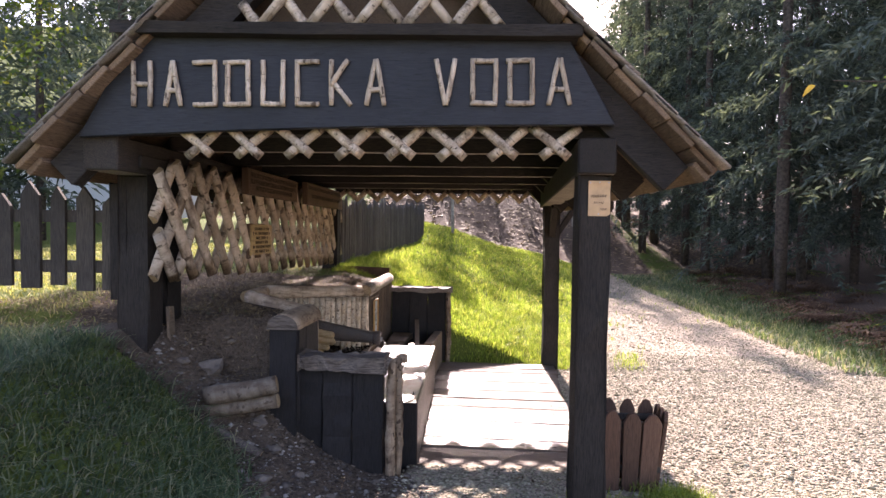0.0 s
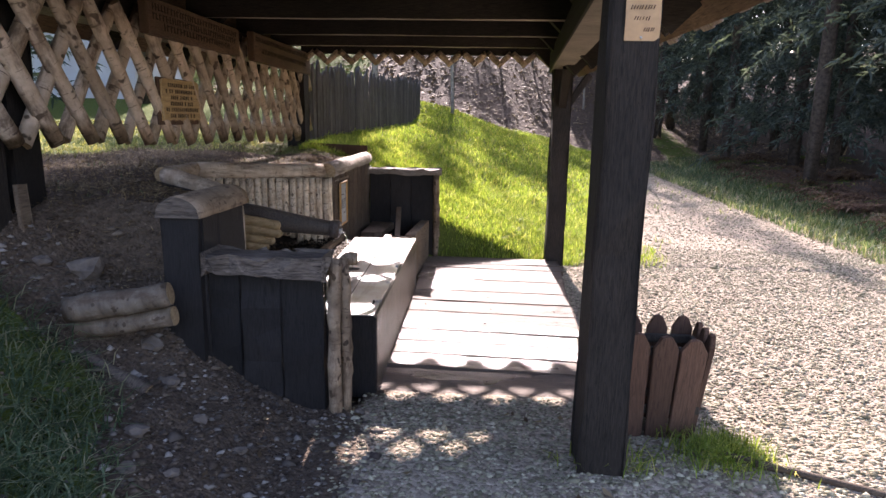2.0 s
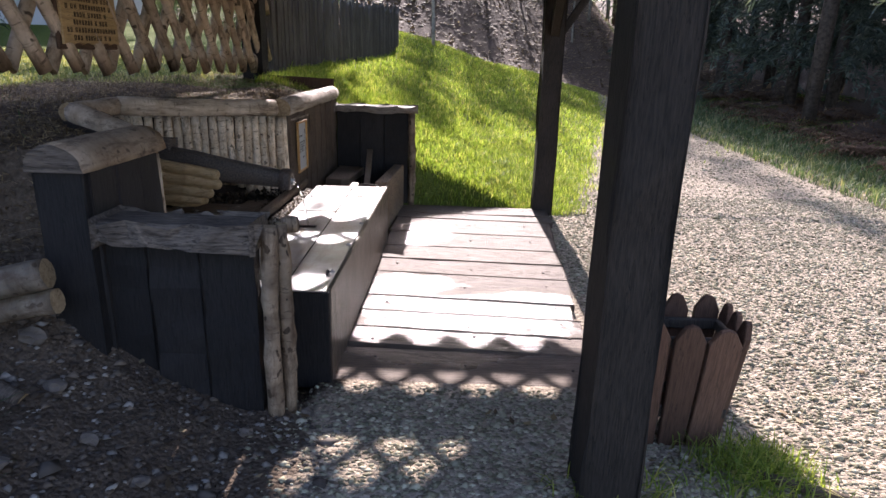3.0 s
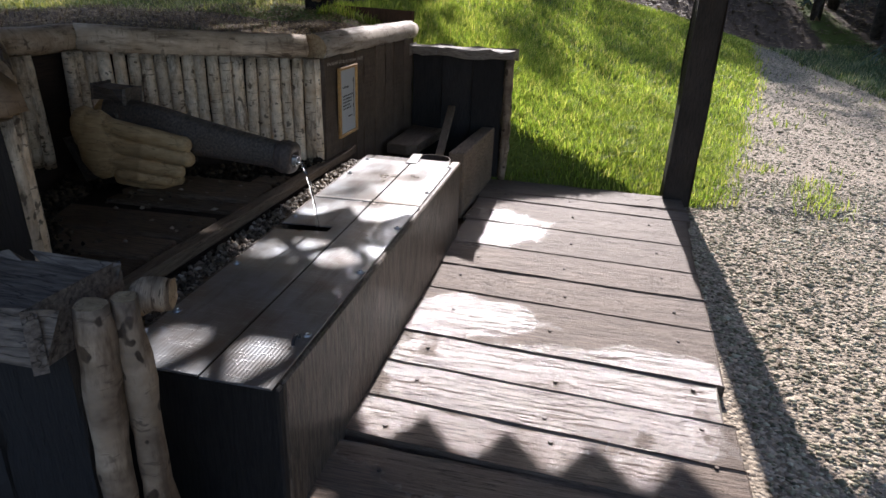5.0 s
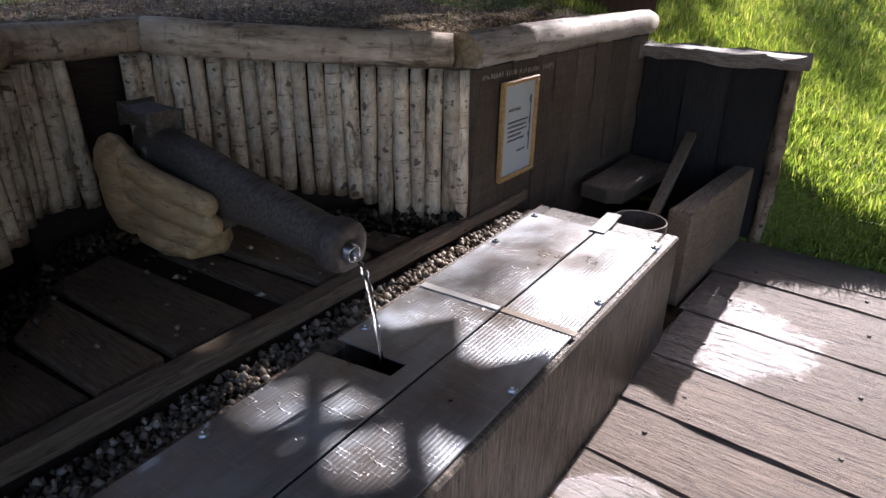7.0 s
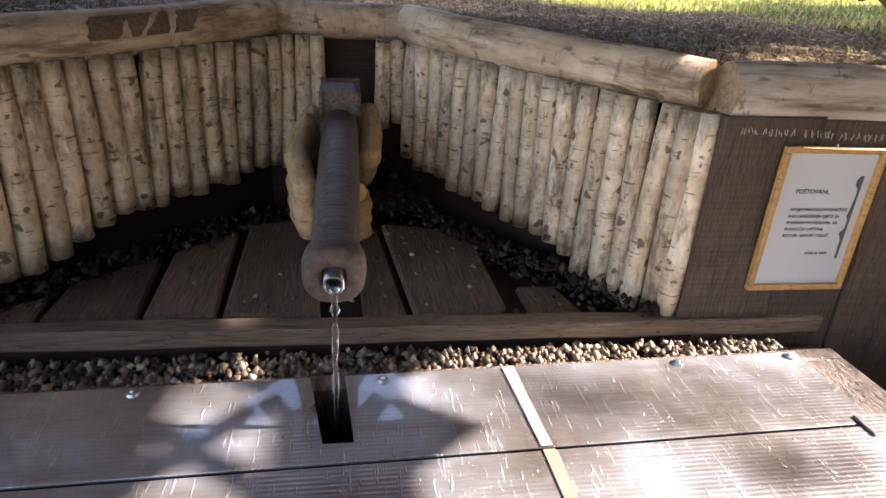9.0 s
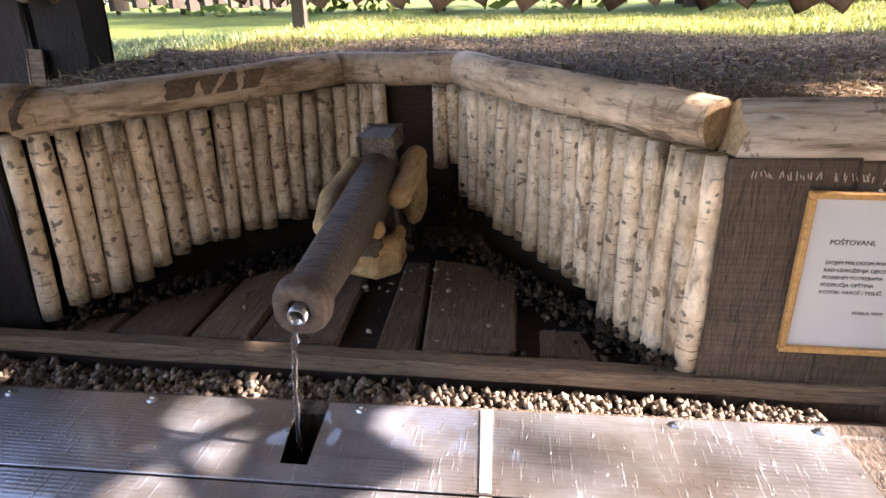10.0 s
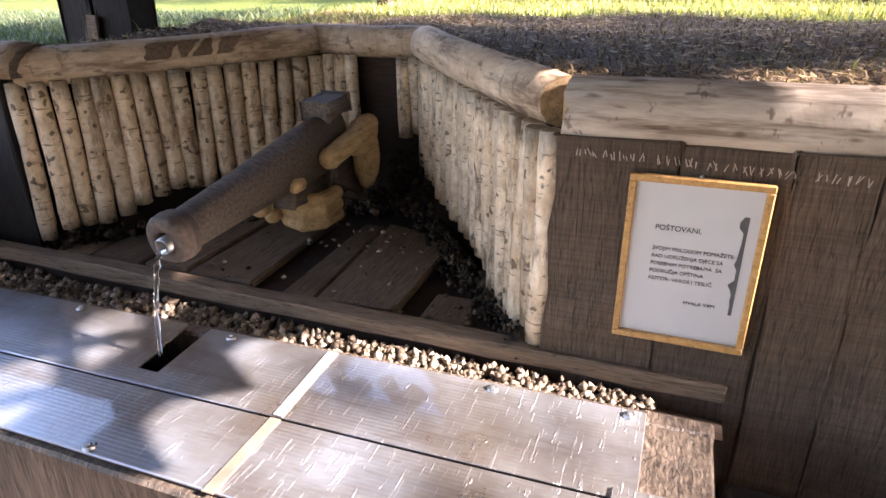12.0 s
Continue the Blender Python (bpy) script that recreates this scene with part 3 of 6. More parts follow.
# rafters and roof boards
half_run = 1.615
dirs = {s: Vector((s, 0, -PITCH)).normalized() for s in (-1, 1)}
for s in (-1, 1):
    up_n = Vector((s * PITCH, 0, 1)).normalized()
    for k, y in enumerate((3.285, 4.07, 4.97, 5.87, 6.67, 7.47)):
        top = Vector((MID, y, APEX - 0.06)) - up_n * 0.10
        foot = Vector((MID + s * (half_run - 0.03), y, APEX - 0.06 - (half_run - 0.03))) - up_n * 0.10
        part("rafter", beam(top, foot, 0.075, 0.165, 0.006, 6, 0.002, up=up_n), M_POSTX, shelter)
    n_board = 14
    slope_len = half_run * math.sqrt(2) + 0.05
    for k in range(n_board):
        a = 0.02 + slope_len * k / n_board
        w = slope_len / n_board
        mid = Vector((MID, 0, APEX - 0.03)) + dirs[s] * (a + w / 2) + up_n * rng.uniform(-0.003, 0.003)
        y0, y1 = Y_FRONT - 0.06 + rng.uniform(-0.05, 0.03), Y_REAR + rng.uniform(-0.03, 0.05)
        part("roof_board", beam(mid + Vector((0, y0, 0)), mid + Vector((0, y1, 0)), w * 0.985, 0.028, 0.004, 5, 0.003, up=up_n), M_ROOF, shelter)
    # split shingles over the boards, ragged at the eave
    for r_ in range(12):
        a0 = slope_len + 0.05 - r_ * 0.19
        verts, faces = [], []
        y = Y_FRONT - 0.10
        while y < Y_REAR + 0.06:
            w = rng.uniform(0.07, 0.14)
            d0, d1 = max(a0 - 0.30, 0.0), a0 + rng.uniform(-0.035, 0.03)
            lift = 0.016 + rng.uniform(0, 0.008)
            base_i = len(verts)
            for dd, hh in ((d0, 0.0), (d1, 0.012)):
                for yy in (y, y + w * 0.96):
                    for th in (0.0, 0.014):
                        p = Vector((MID, 0, APEX - 0.03)) + dirs[s] * dd + up_n * (lift + hh + th)
                        verts.append((p.x, yy, p.z))
            q = base_i
            faces += [(q, q + 2, q + 6, q + 4), (q + 1, q + 5, q + 7, q + 3), (q + 4, q + 6, q + 7, q + 5), (q, q + 4, q + 5, q + 1), (q + 2, q + 3, q + 7, q + 6)]
            y += w
        tagged(put("shingle_course", from_arrays("shingle_course", np.array(verts), np.array(faces)), M_GREYX, shelter), kind="stuff")
    # ragged shingle ends hanging past the eave
    part("eave_board", beam(Vector((MID, Y_FRONT, APEX - 0.075)) + dirs[s] * (slope_len - 0.06), Vector((MID, Y_REAR, APEX - 0.075)) + dirs[s] * (slope_len - 0.06), 0.10, 0.025, 0.004, 8, 0.004, up=up_n), M_ROOF, shelter)
part("ridge_board", beam((MID, Y_FRONT - 0.1, APEX + 0.02), (MID, Y_REAR + 0.05, APEX + 0.02), 0.14, 0.03, 0.004), M_GREYX, shelter)

# front sign board with its arched lower edge
arch = [(-2.043 + 2.606 * k / 16, 1.931 + 0.070 * k / 16 + 0.018 * math.sin(math.pi * k / 16)) for k in range(17)]
outline = arch + [(0.344, 2.397), (-1.767, 2.420)]
sign = part("sign_board", prism(outline, 3.197, 3.237, "y", 0.005), M_BOARD, shelter, "black board lettered in birch sticks")
part("sign_ledge", beam((-1.83, 3.182, 2.443), (0.39, 3.182, 2.418), 0.13, 0.05, 0.006, 10, 0.002), M_POSTX, shelter)
part("tie_beam", beam((-1.97, 3.40, 2.02), (0.62, 3.40, 2.02), 0.09, 0.10, 0.006, 6, 0.002), M_POSTX, shelter)
part("gable_backing", prism([(-1.70, 2.46), (0.37, 2.46), (-0.10, 2.93), (-1.23, 2.93)][::-1], 3.45, 3.465, "y", 0), M_ROOF, shelter)

stick = pole_mesh(0.0125, 1.0, 8, 6, 0.16, 0.0015, 0.0, seed=3)
stick.materials.append(M_SLAT)
stick.materials.append(M_CUT)
# letters: strokes in a cell one wide and one high
STROKES = {
    "H": [(0, 0, 0, 1), (1, 0, 1, 1), (0, .5, 1, .5)],
    "A": [(0, 0, .45, 1), (1, 0, .55, 1), (.2, .33, .8, .33)],
    "J": [(1, 0, 1, 1), (0, 1, 1, 1), (0, 0, 1, 0)],
    "D": [(.1, 0, .1, 1), (1, 0, 1, 1), (0, 1, 1, 1), (0, 0, 1, 0)],
    "U": [(0, 0, 0, 1), (1, 0, 1, 1), (0, 0, 1, 0)],
    "C": [(0, 0, 0, 1), (0, 1, 1, 1), (0, 0, 1, 0)],
    "K": [(0, 0, 0, 1), (0, .45, .85, 1), (.15, .5, 1, 0)],
    "V": [(0, 1, .45, 0), (1, 1, .55, 0)],
    "O": [(0, 0, 0, 1), (1, 0, 1, 1), (0, 1, 1, 1), (0, 0, 1, 0)],
}
px_m = 0.002723
for ch, l, r_ in (("H", 237, 268), ("A", 296, 322), ("J", 349, 385), ("D", 404, 445), ("U", 471, 507), ("C", 532, 568), ("K", 593, 625), ("A", 656, 686),
                  ("V", 778, 809), ("O", 840, 880), ("D", 901, 943), ("A", 972, 1008)):
    x0, x1 = -1.771 + (l - 232) * px_m, -1.771 + (r_ - 232) * px_m
    zb_ = 2.088 + 0.014 * (l - 232) / 783
    bm = bmesh.new()
    for k, (a, c_, d, e) in enumerate(STROKES[ch]):
        p0, p1 = (x0 + a * (x1 - x0), 3.188 - 0.004 * (k % 2), zb_ + c_ * 0.200), (x0 + d * (x1 - x0), 3.188 - 0.004 * (k % 2), zb_ + e * 0.200)
        tmp = bmesh.new()
        tmp.from_mesh(stick)
        ext = (Vector(p1) - Vector(p0)).normalized() * 0.009
        tmp.transform(along(Vector(p0) - ext, Vector(p1) + ext, k * 1.3 + l))
        scratch = bpy.data.meshes.new("t")
        tmp.to_mesh(scratch)
        tmp.free()
        bm.from_mesh(scratch)
        bpy.data.meshes.remove(scratch)
    part("letter", bm, [M_SLAT, M_CUT], sign, "birch stick letter", smooth=False)


def slat_mesh(seed, w=0.042, th=0.022):
    """A split birch half-pole along z, one metre long, rounded on its +y side."""
    return pole_mesh(w / 2, 1.0, 7, 6, 0.12, 0.0016, 0.0, True, seed)


SLATS = []
for k in range(4):
    s_me = slat_mesh(20 + k)
    s_me.materials.append(M_SLAT)
    s_me.materials.append(M_CUT)
    SLATS.append(s_me)


def slat(parent, a, b_, face, w=1.0, name="slat"):
    """One slat from a to b_ with its round side towards face."""
    a, b_ = Vector(a), Vector(b_)
    d = b_ - a
    zax = d.normalized()
    yax = (Vector(face) - zax * Vector(face).dot(zax)).normalized()
    xax = yax.cross(zax)
    m = Matrix((xax, yax, zax)).transposed().to_4x4()
    m = Matrix.Translation(a) @ m @ Matrix.Diagonal((w, w, d.length, 1))
    return put(name, rng.choice(SLATS), None, parent, m=m)


def clipped(u0, v0, slope, lo_u, hi_u, lo_v, hi_v):
    """The stretch of the line v = v0 + slope (u - u0) inside a frame."""
    us = sorted((u0 + (lo_v - v0) / slope, u0 + (hi_v - v0) / slope))
    a, c_ = max(lo_u, us[0]), min(hi_u, us[1])
    return (a, v0 + slope * (a - u0), c_, v0 + slope * (c_ - u0)) if c_ - a > 0.03 else None


# fringe of crossed slats under the sign
front_fringe = part("fringe_rail", beam((-1.80, 3.315, 2.02), (0.42, 3.315, 2.02), 0.03, 0.05, 0.004), M_POSTX, shelter)
for k in range(8):
    c_ = -1.468 + 0.251 * k
    for s, dy in ((1, 0.0), (-1, 0.018)):
        slat(front_fringe, (c_ - s * 0.118, 3.265 + dy, 2.005), (c_ + s * 0.066, 3.265 + dy, 1.852 + rng.uniform(-0.006, 0.006)), (0, -1, 0), 1.15)
# rear: hanging points, a tie beam, a strip of crosses
rear_fringe = part("tie_beam", beam((-1.72, 7.57, 1.985), (0.70, 7.57, 1.985), 0.06, 0.11, 0.004), M_POSTX, shelter)
part("tie_beam", beam((-1.72, 7.57, 2.235), (0.70, 7.57, 2.235), 0.06, 0.12, 0.004), M_POSTX, shelter)
for k in range(11):
    c_ = -1.70 + 0.238 * k
    for s, dy in ((1, 0.0), (-1, 0.018)):
        slat(rear_fringe, (c_ - s * 0.112, 7.53 + dy, 1.95), (c_ + s * 0.016, 7.53 + dy, 1.838 + rng.uniform(-0.008, 0.008)), (0, -1, 0), 1.35)
        slat(rear_fringe, (c_ - s * 0.119, 7.53 + dy, 2.185), (c_ + s * 0.119, 7.53 + dy, 2.03), (0, -1, 0), 0.95)


def gable_lattice(y, z0, holder, step=0.235, face=(0, -1, 0)):
    top = APEX - 0.28
    half = lambda z: (top - z) / PITCH  # noqa: E731
    w0 = half(z0)
    k = -w0 * 2
    while k < w0 * 2:
        for sl, dy in ((1.0, 0.0), (-1.0, 0.022)):
            # line x = MID + k + sl (z - z0) cut by both roof slopes
            pts = []
            z = z0
            inside = []
            for q in range(60):
                zz = z0 + (top - z0) * q / 59
                xx = k + sl * 0.8 * (zz - z0)
                if abs(xx) <= half(zz):
                    inside.append((xx, zz))
            if len(inside) > 5:
                (xa, za), (xb, zb2) = inside[0], inside[-1]
                slat(holder, (MID + xa, y + dy * -face[1], za), (MID + xb, y + dy * -face[1], zb2), face, 1.25)
        k += step


front_gable = part("gable_sill", beam((-1.74, 3.262, 2.45), (0.38, 3.262, 2.45), 0.04, 0.03, 0.003), M_POSTX, shelter)
gable_lattice(3.23, 2.47, front_gable)
rear_gable = part("gable_sill", beam((-1.75, 7.56, 2.310), (0.45, 7.56, 2.310), 0.06, 0.03, 0.003), M_POSTX, shelter)
gable_lattice(7.54, 2.32, rear_gable, 0.20)
# unseen boards added to trim the sun patch let through the gable
part("gable_board", prism([(-1.70, 2.32), (-0.98, 2.32), (-0.98, 2.64), (-1.36, 2.64)], 7.565, 7.585, "y", 0), M_POSTX, shelter)
part("gable_board", prism([(0.12, 2.32), (0.42, 2.32), (0.10, 2.64), (-0.12, 2.64)], 7.565, 7.585, "y", 0), M_POSTX, shelter)
part("gable_board", prism([(-1.358, 2.642), (0.098, 2.642), (-0.65, 3.30)], 7.565, 7.585, "y", 0), M_POSTX, shelter)

# lattice wall on the bank side
L0, L1 = Vector((-1.80, 3.43, 0)), Vector((-1.71, 7.74, 0))
ldir = (L1 - L0).normalized()
llen = (L1 - L0).length
lattice = part("lattice_rail", beam(L0 + Vector((-0.075, 0, 1.84)), L1 + Vector((-0.075, 0, 1.84)), 0.05, 0.07, 0.005), M_POSTY, shelter, "upper rail of a birch lattice")
step = 0.243
for k in range(-6, 26):
    for sl, off in ((-1.39, 0.0), (1.39, -0.026)):
        u0 = 0.979 + (k - 4) * step + (0.03 if sl > 0 else 0)
        for lo_u, hi_u, top_v in ((0.05, llen, 1.87),):
            cl = clipped(u0, 1.19, sl, lo_u, hi_u, 1.218, top_v)
            if cl and cl[2] - cl[0] > 0.13:
                ua, va, ub, vb = cl
                drop_a, drop_b = 0.125 * ua / llen, 0.125 * ub / llen
                pa = L0 + ldir * ua + Vector((off, 0, va - drop_a * (1.8 - va) / 0.64 + rng.uniform(-0.012, 0.012)))
                pb = L0 + ldir * ub + Vector((off, 0, vb - drop_b * (1.8 - vb) / 0.64 + rng.uniform(-0.012, 0.012)))
                slat(lattice, pa, pb, (1, 0, 0), rng.uniform(1.75, 2.05))


# carved sign planks over the lattice
def carved_sign(y0, y1, z0, z1, x, lines):
    t = thing("carved_sign", (x, (y0 + y1) / 2, z0), "brown wooden sign plank with carved lines of writing", "sign", "carved planks over the lattice")
    part("plank", beam((x, y0, (z0 + z1) / 2), (x - 0.01, y1, (z0 + z1) / 2), 0.05, z1 - z0, 0.006, 8, 0.001), M_CARVED, t)
    bm = bmesh.new()
    rr = random.Random(int(y0 * 10))
    for k in range(lines):
        z = z1 - 0.045 - k * (z1 - z0 - 0.05) / lines
        y = y0 + 0.06 + 0.12 * (k == lines - 1)
        while y < y1 - 0.09 - 0.12 * (k == lines - 1):
            w = rr.uniform(0.015, 0.032)
            for yy, zz, ww, hh in ((y, z, 0.008, 0.034), (y + w * 0.5, z + 0.012 * rr.choice((-1, 0, 1)), w * 0.7, 0.007)):
                tmp = bmesh.ops.create_cube(bm, size=1.0)
                for v_ in tmp["verts"]:
                    v_.co = Vector((x + 0.0255 + v_.co.x * 0.002, yy + v_.co.y * ww, zz + v_.co.z * hh))
            y += w + 0.012
    tagged(part("writing", bm, M_GROOVE, t), "worn carved lines", kind="stuff")


carved_sign(4.57, 5.865, 1.738, 1.925, -1.715, 3)
carved_sign(6.02, 7.66, 1.728, 1.935, -1.675, 2)


# plaque hung on the lattice
def plaque():
    y0, y1, z0, z1, x = 4.742, 5.207, 1.283, 1.525, -1.740
    t = thing("plaque", (x, 4.975, z0), "light varnished wooden plaque with carved writing, hung on the lattice", "plaque")
    part("backing", beam((x - 0.012, y0 - 0.012, (z0 + z1) / 2 - 0.004), (x - 0.012, y1 + 0.012, (z0 + z1) / 2 - 0.004), 0.02, z1 - z0 + 0.02, 0.005), M_CARVED, t)
    scal = [(y0 + (y1 - y0) * k / 24, z0 + 0.008 + 0.008 * abs(math.sin(k * math.pi / 4))) for k in range(25)]
    part("face", prism(scal + [(y1, z1 - 0.01), (y1 - 0.02, z1), (y0 + 0.02, z1), (y0, z1 - 0.01)], x, x + 0.014, "x", 0.003), M_PLAQUE, t)
    rr = random.Random(5)
    for k, inset in enumerate((0.07, 0.04, 0.10, 0.09, 0.035, 0.08)):
        bm = bmesh.new()
        z = z1 - 0.034 - k * 0.034
        y = y0 + inset
        while y < y1 - inset:
            w = rr.uniform(0.012, 0.02)
            shapes = [(y, z, 0.004, 0.022), (y + w * 0.6, z, 0.004, 0.022), (y + w * 0.3, z + rr.choice((-.009, 0, .009)), w * 0.7, 0.004)]
            for yy, zz, ww, hh in shapes:
                tmp = bmesh.ops.create_cube(bm, size=1.0)
                for v_ in tmp["verts"]:
                    v_.co = Vector((x + 0.0148 + v_.co.x * 0.0015, yy + v_.co.y * ww, zz + v_.co.z * hh))
            y += w + (0.024 if rr.random() < 0.2 else 0.008)
        tagged(part("writing_line", bm, M_GROOVE, t), "burnt carved letters", kind="stuff")


plaque()


# paper notice on the front post
def post_note():
    t = thing("paper_notice", (0.51, 3.30, 1.575), "yellowed paper notice with faded handwriting nailed to the post", "notice")
    bm = bmesh.new()
    bmesh.ops.create_grid(bm, x_segments=6, y_segments=8, size=0.5)
    for v_ in bm.verts:
        v_.co = Vector((0.511 + v_.co.x * 0.106, 3.2960 + 0.002 * math.sin(v_.co.y * 9), 1.661 + v_.co.y * 0.172))
    ext = bmesh.ops.extrude_face_region(bm, geom=bm.faces[:])
    for g_ in ext["geom"]:
        if isinstance(g_, bmesh.types.BMVert):
            g_.co.y -= 0.0015
    bmesh.ops.recalc_face_normals(bm, faces=bm.faces)
    part("sheet", bm, M_NOTE, t)
    rr = random.Random(2)
    for z, x0, x1 in ((1.672, 0.475, 0.543), (1.640, 0.487, 0.532), (1.608, 0.517, 0.549)):
        bm = bmesh.new()
        x = x0
        while x < x1:
            tmp = bmesh.ops.create_cube(bm, size=1.0)
            for v_ in tmp["verts"]:
                v_.co = Vector((x + v_.co.x * 0.003 + v_.co.z * 0.004, 3.2930 + v_.co.y * 0.001, z + v_.co.z * rr.uniform(0.008, 0.014)))
            x += rr.uniform(0.006, 0.010)
        part("writing_line", bm, M_CARVED, t, "faded pen strokes")
    for x, z in ((0.467, 1.738), (0.512, 1.740), (0.556, 1.738), (0.508, 1.585)):
        bm = bmesh.new()
        bmesh.ops.create_cone(bm, cap_ends=True, segments=8, radius1=0.004, radius2=0.003, depth=0.004, matrix=pose(x, 3.2925, z, 90))
        part("nail", bm, M_SCREW, t)


post_note()


# ---- floor planks ----
deck = thing("plank_deck", (0.15, 5.6, 0.0), "weathered grey plank deck, partly wet", "deck", kind="structure")
edges = [4.09, 4.40, 4.585, 4.79, 5.00, 5.385, 5.65, 5.935, 6.29, 6.70, 6.88, 7.15]
for k in range(len(edges) - 1):
    y = (edges[k] + edges[k + 1]) / 2
    w = edges[k + 1] - edges[k] - rng.uniform(0.002, 0.005)
    tilt = (-0.07 if 0 < k < len(edges) - 2 else 0.0) + rng.uniform(-0.008, 0.008)
    x1 = 0.66 + 0.06 * (y - 4.7) + rng.uniform(-0.02, 0.02)
    dz = rng.uniform(-0.0018, 0.0018) - (0.006 if k == 0 else 0)
    part("plank", beam((-0.44, y - tilt * 0.5, 0.012 + dz), (x1, y + tilt * 0.5, 0.012 + dz + rng.uniform(-0.0015, 0.0015)), w, 0.036, 0.004, 10, 0.0016), M_FLOOR, deck)
bm = bmesh.new()
bmesh.ops.create_cone(bm, cap_ends=True, segments=8, radius1=0.007, radius2=0.006, depth=0.006)
nail_me = bpy.data.meshes.new("nail_head")
bm.to_mesh(nail_me)
bm.free()
nail_me.materials.append(M_RUST)
for k in range(len(edges) - 1):
    for x in (-0.30, 0.12, 0.58):
        put("nail_head", nail_me, None, deck, m=Matrix.Translation((x + rng.uniform(-.03, .03), (edges[k] + edges[k + 1]) / 2 + rng.uniform(-0.06, 0.06), 0.032)))

# ---- trough ----
def left_x(y):
    return -0.842 - 0.028 * (y - 4.2)


def seam_x(y):
    return -0.618 - 0.022 * (y - 4.3)


def right_x(y):
    return -0.434 + 0.0 * y


trough = thing("trough", (-0.68, 5.1, 0.0), "long wooden water trough with ribbed cover sheets screwed on top", "trough")
TY0, TY1, TTOP = 4.10, 6.06, 0.414
part("side_board", prism([(right_x(TY0) - 0.045, TY0), (right_x(TY0), TY0), (right_x(TY1), TY1), (right_x(TY1) - 0.045, TY1)], 0.0, TTOP, "z", 0.006), M_TROUGHY, trough, "wet streaked side plank, sky glints in its colour")
part("side_board", prism([(left_x(TY0) - 0.03, TY0), (left_x(TY0) + 0.015, TY0), (left_x(TY1) + 0.015, TY1), (left_x(TY1) - 0.03, TY1)], 0.0, TTOP - 0.004, "z", 0.006), M_TROUGHY, trough)
# near end faces away from the sun; its shade is put in as darker wood
part("end_board", prism([(left_x(TY0) - 0.03, TY0 - 0.032), (right_x(TY0), TY0 - 0.032), (right_x(TY0), TY0 - 0.003), (left_x(TY0) - 0.03, TY0 - 0.003)], 0.0, TTOP - 0.002, "z", 0.005), M_BOARDZ, trough, "end plank, its shade painted in as near-black wood")
y0, y1 = TY1 - 0.15, TY1 - 0.004
part("end_board", prism([(left_x(y0) + 0.016, y0), (right_x(y0) - 0.046, y0), (right_x(y1) - 0.046, y1), (left_x(y1) + 0.016, y1)], 0.0, TTOP - 0.002, "z", 0.005), M_TROUGHY, trough)
part("bottom_board", prism([(left_x(4.2), 4.16), (right_x(4.2) - 0.05, 4.16), (right_x(5.9) - 0.05, 5.94), (left_x(5.9), 5.94)], 0.10, 0.14, "z", 0), M_GROOVE, trough)
part("water", prism([(left_x(4.2) + 0.02, 4.16), (right_x(4.2) - 0.05, 4.16), (right_x(5.9) - 0.05, 5.94), (left_x(5.9) + 0.02, 5.94)], 0.15, 0.30, "z", 0), M_WATER, trough)
SZ = 0.418


def sheet(pts, z, label=""):
    part("cover_sheet", prism(pts, z, z + 0.006, "z", 0.0015), M_SHEET, trough, label)


sheet([(seam_x(4.05) + 0.003, 4.055), (right_x(4.05) - 0.008, 4.055), (right_x(5.94) - 0.020, 5.94), (seam_x(5.94) + 0.003, 5.94)], SZ)
# the other sheet, notched where the jet falls in
sheet([(left_x(4.06), 4.06), (seam_x(4.06) - 0.003, 4.06), (seam_x(5.94) - 0.003, 5.94), (left_x(5.94), 5.94), (left_x(4.975), 4.975), (-0.681, 4.988), (-0.681, 4.938), (left_x(4.912), 4.912)], SZ)
part("cover_lap", prism([(left_x(5.28) + 0.004, 5.280), (seam_x(5.29) - 0.004, 5.293), (seam_x(5.31) - 0.004, 5.312), (left_x(5.30) + 0.004, 5.304)], SZ + 0.0062, SZ + 0.009, "z", 0), M_CLEAR, trough, "milky seam strip")
part("tape_strip", prism([(seam_x(5.29) + 0.004, 5.293), (right_x(5.3) - 0.010, 5.296), (right_x(5.31) - 0.010, 5.318), (seam_x(5.31) + 0.004, 5.314)], SZ + 0.0062, SZ + 0.0085, "z", 0), M_TAPE, trough, "brown tape strip")
part("fold_strip", prism([(seam_x(5.98) - 0.02, 5.90), (seam_x(5.98) + 0.035, 5.90), (seam_x(6.08) + 0.02, 6.09), (seam_x(6.08) - 0.03, 6.085)], SZ + 0.0062, SZ + 0.011, "z", 0.002), M_SHEET, trough)
bm = bmesh.new()
bmesh.ops.create_cone(bm, cap_ends=True, segments=14, radius1=0.013, radius2=0.010, depth=0.005)
bmesh.ops.create_cone(bm, cap_ends=True, segments=10, radius1=0.006, radius2=0.004, depth=0.008, matrix=Matrix.Translation((0, 0, 0.003)))
washer = bpy.data.meshes.new("washer")
bm.to_mesh(washer)
bm.free()
washer.materials.append(M_SCREW)
for y in (4.28, 4.66, 5.045, 5.48, 5.90):
    put("washer", washer, None, trough, m=Matrix.Translation((right_x(y) - 0.028, y, SZ + 0.008)))
for y in (4.30, 4.61, 5.045, 5.65, 5.91):
    put("washer", washer, None, trough, m=Matrix.Translation((left_x(y) + 0.02, y, SZ + 0.008)))
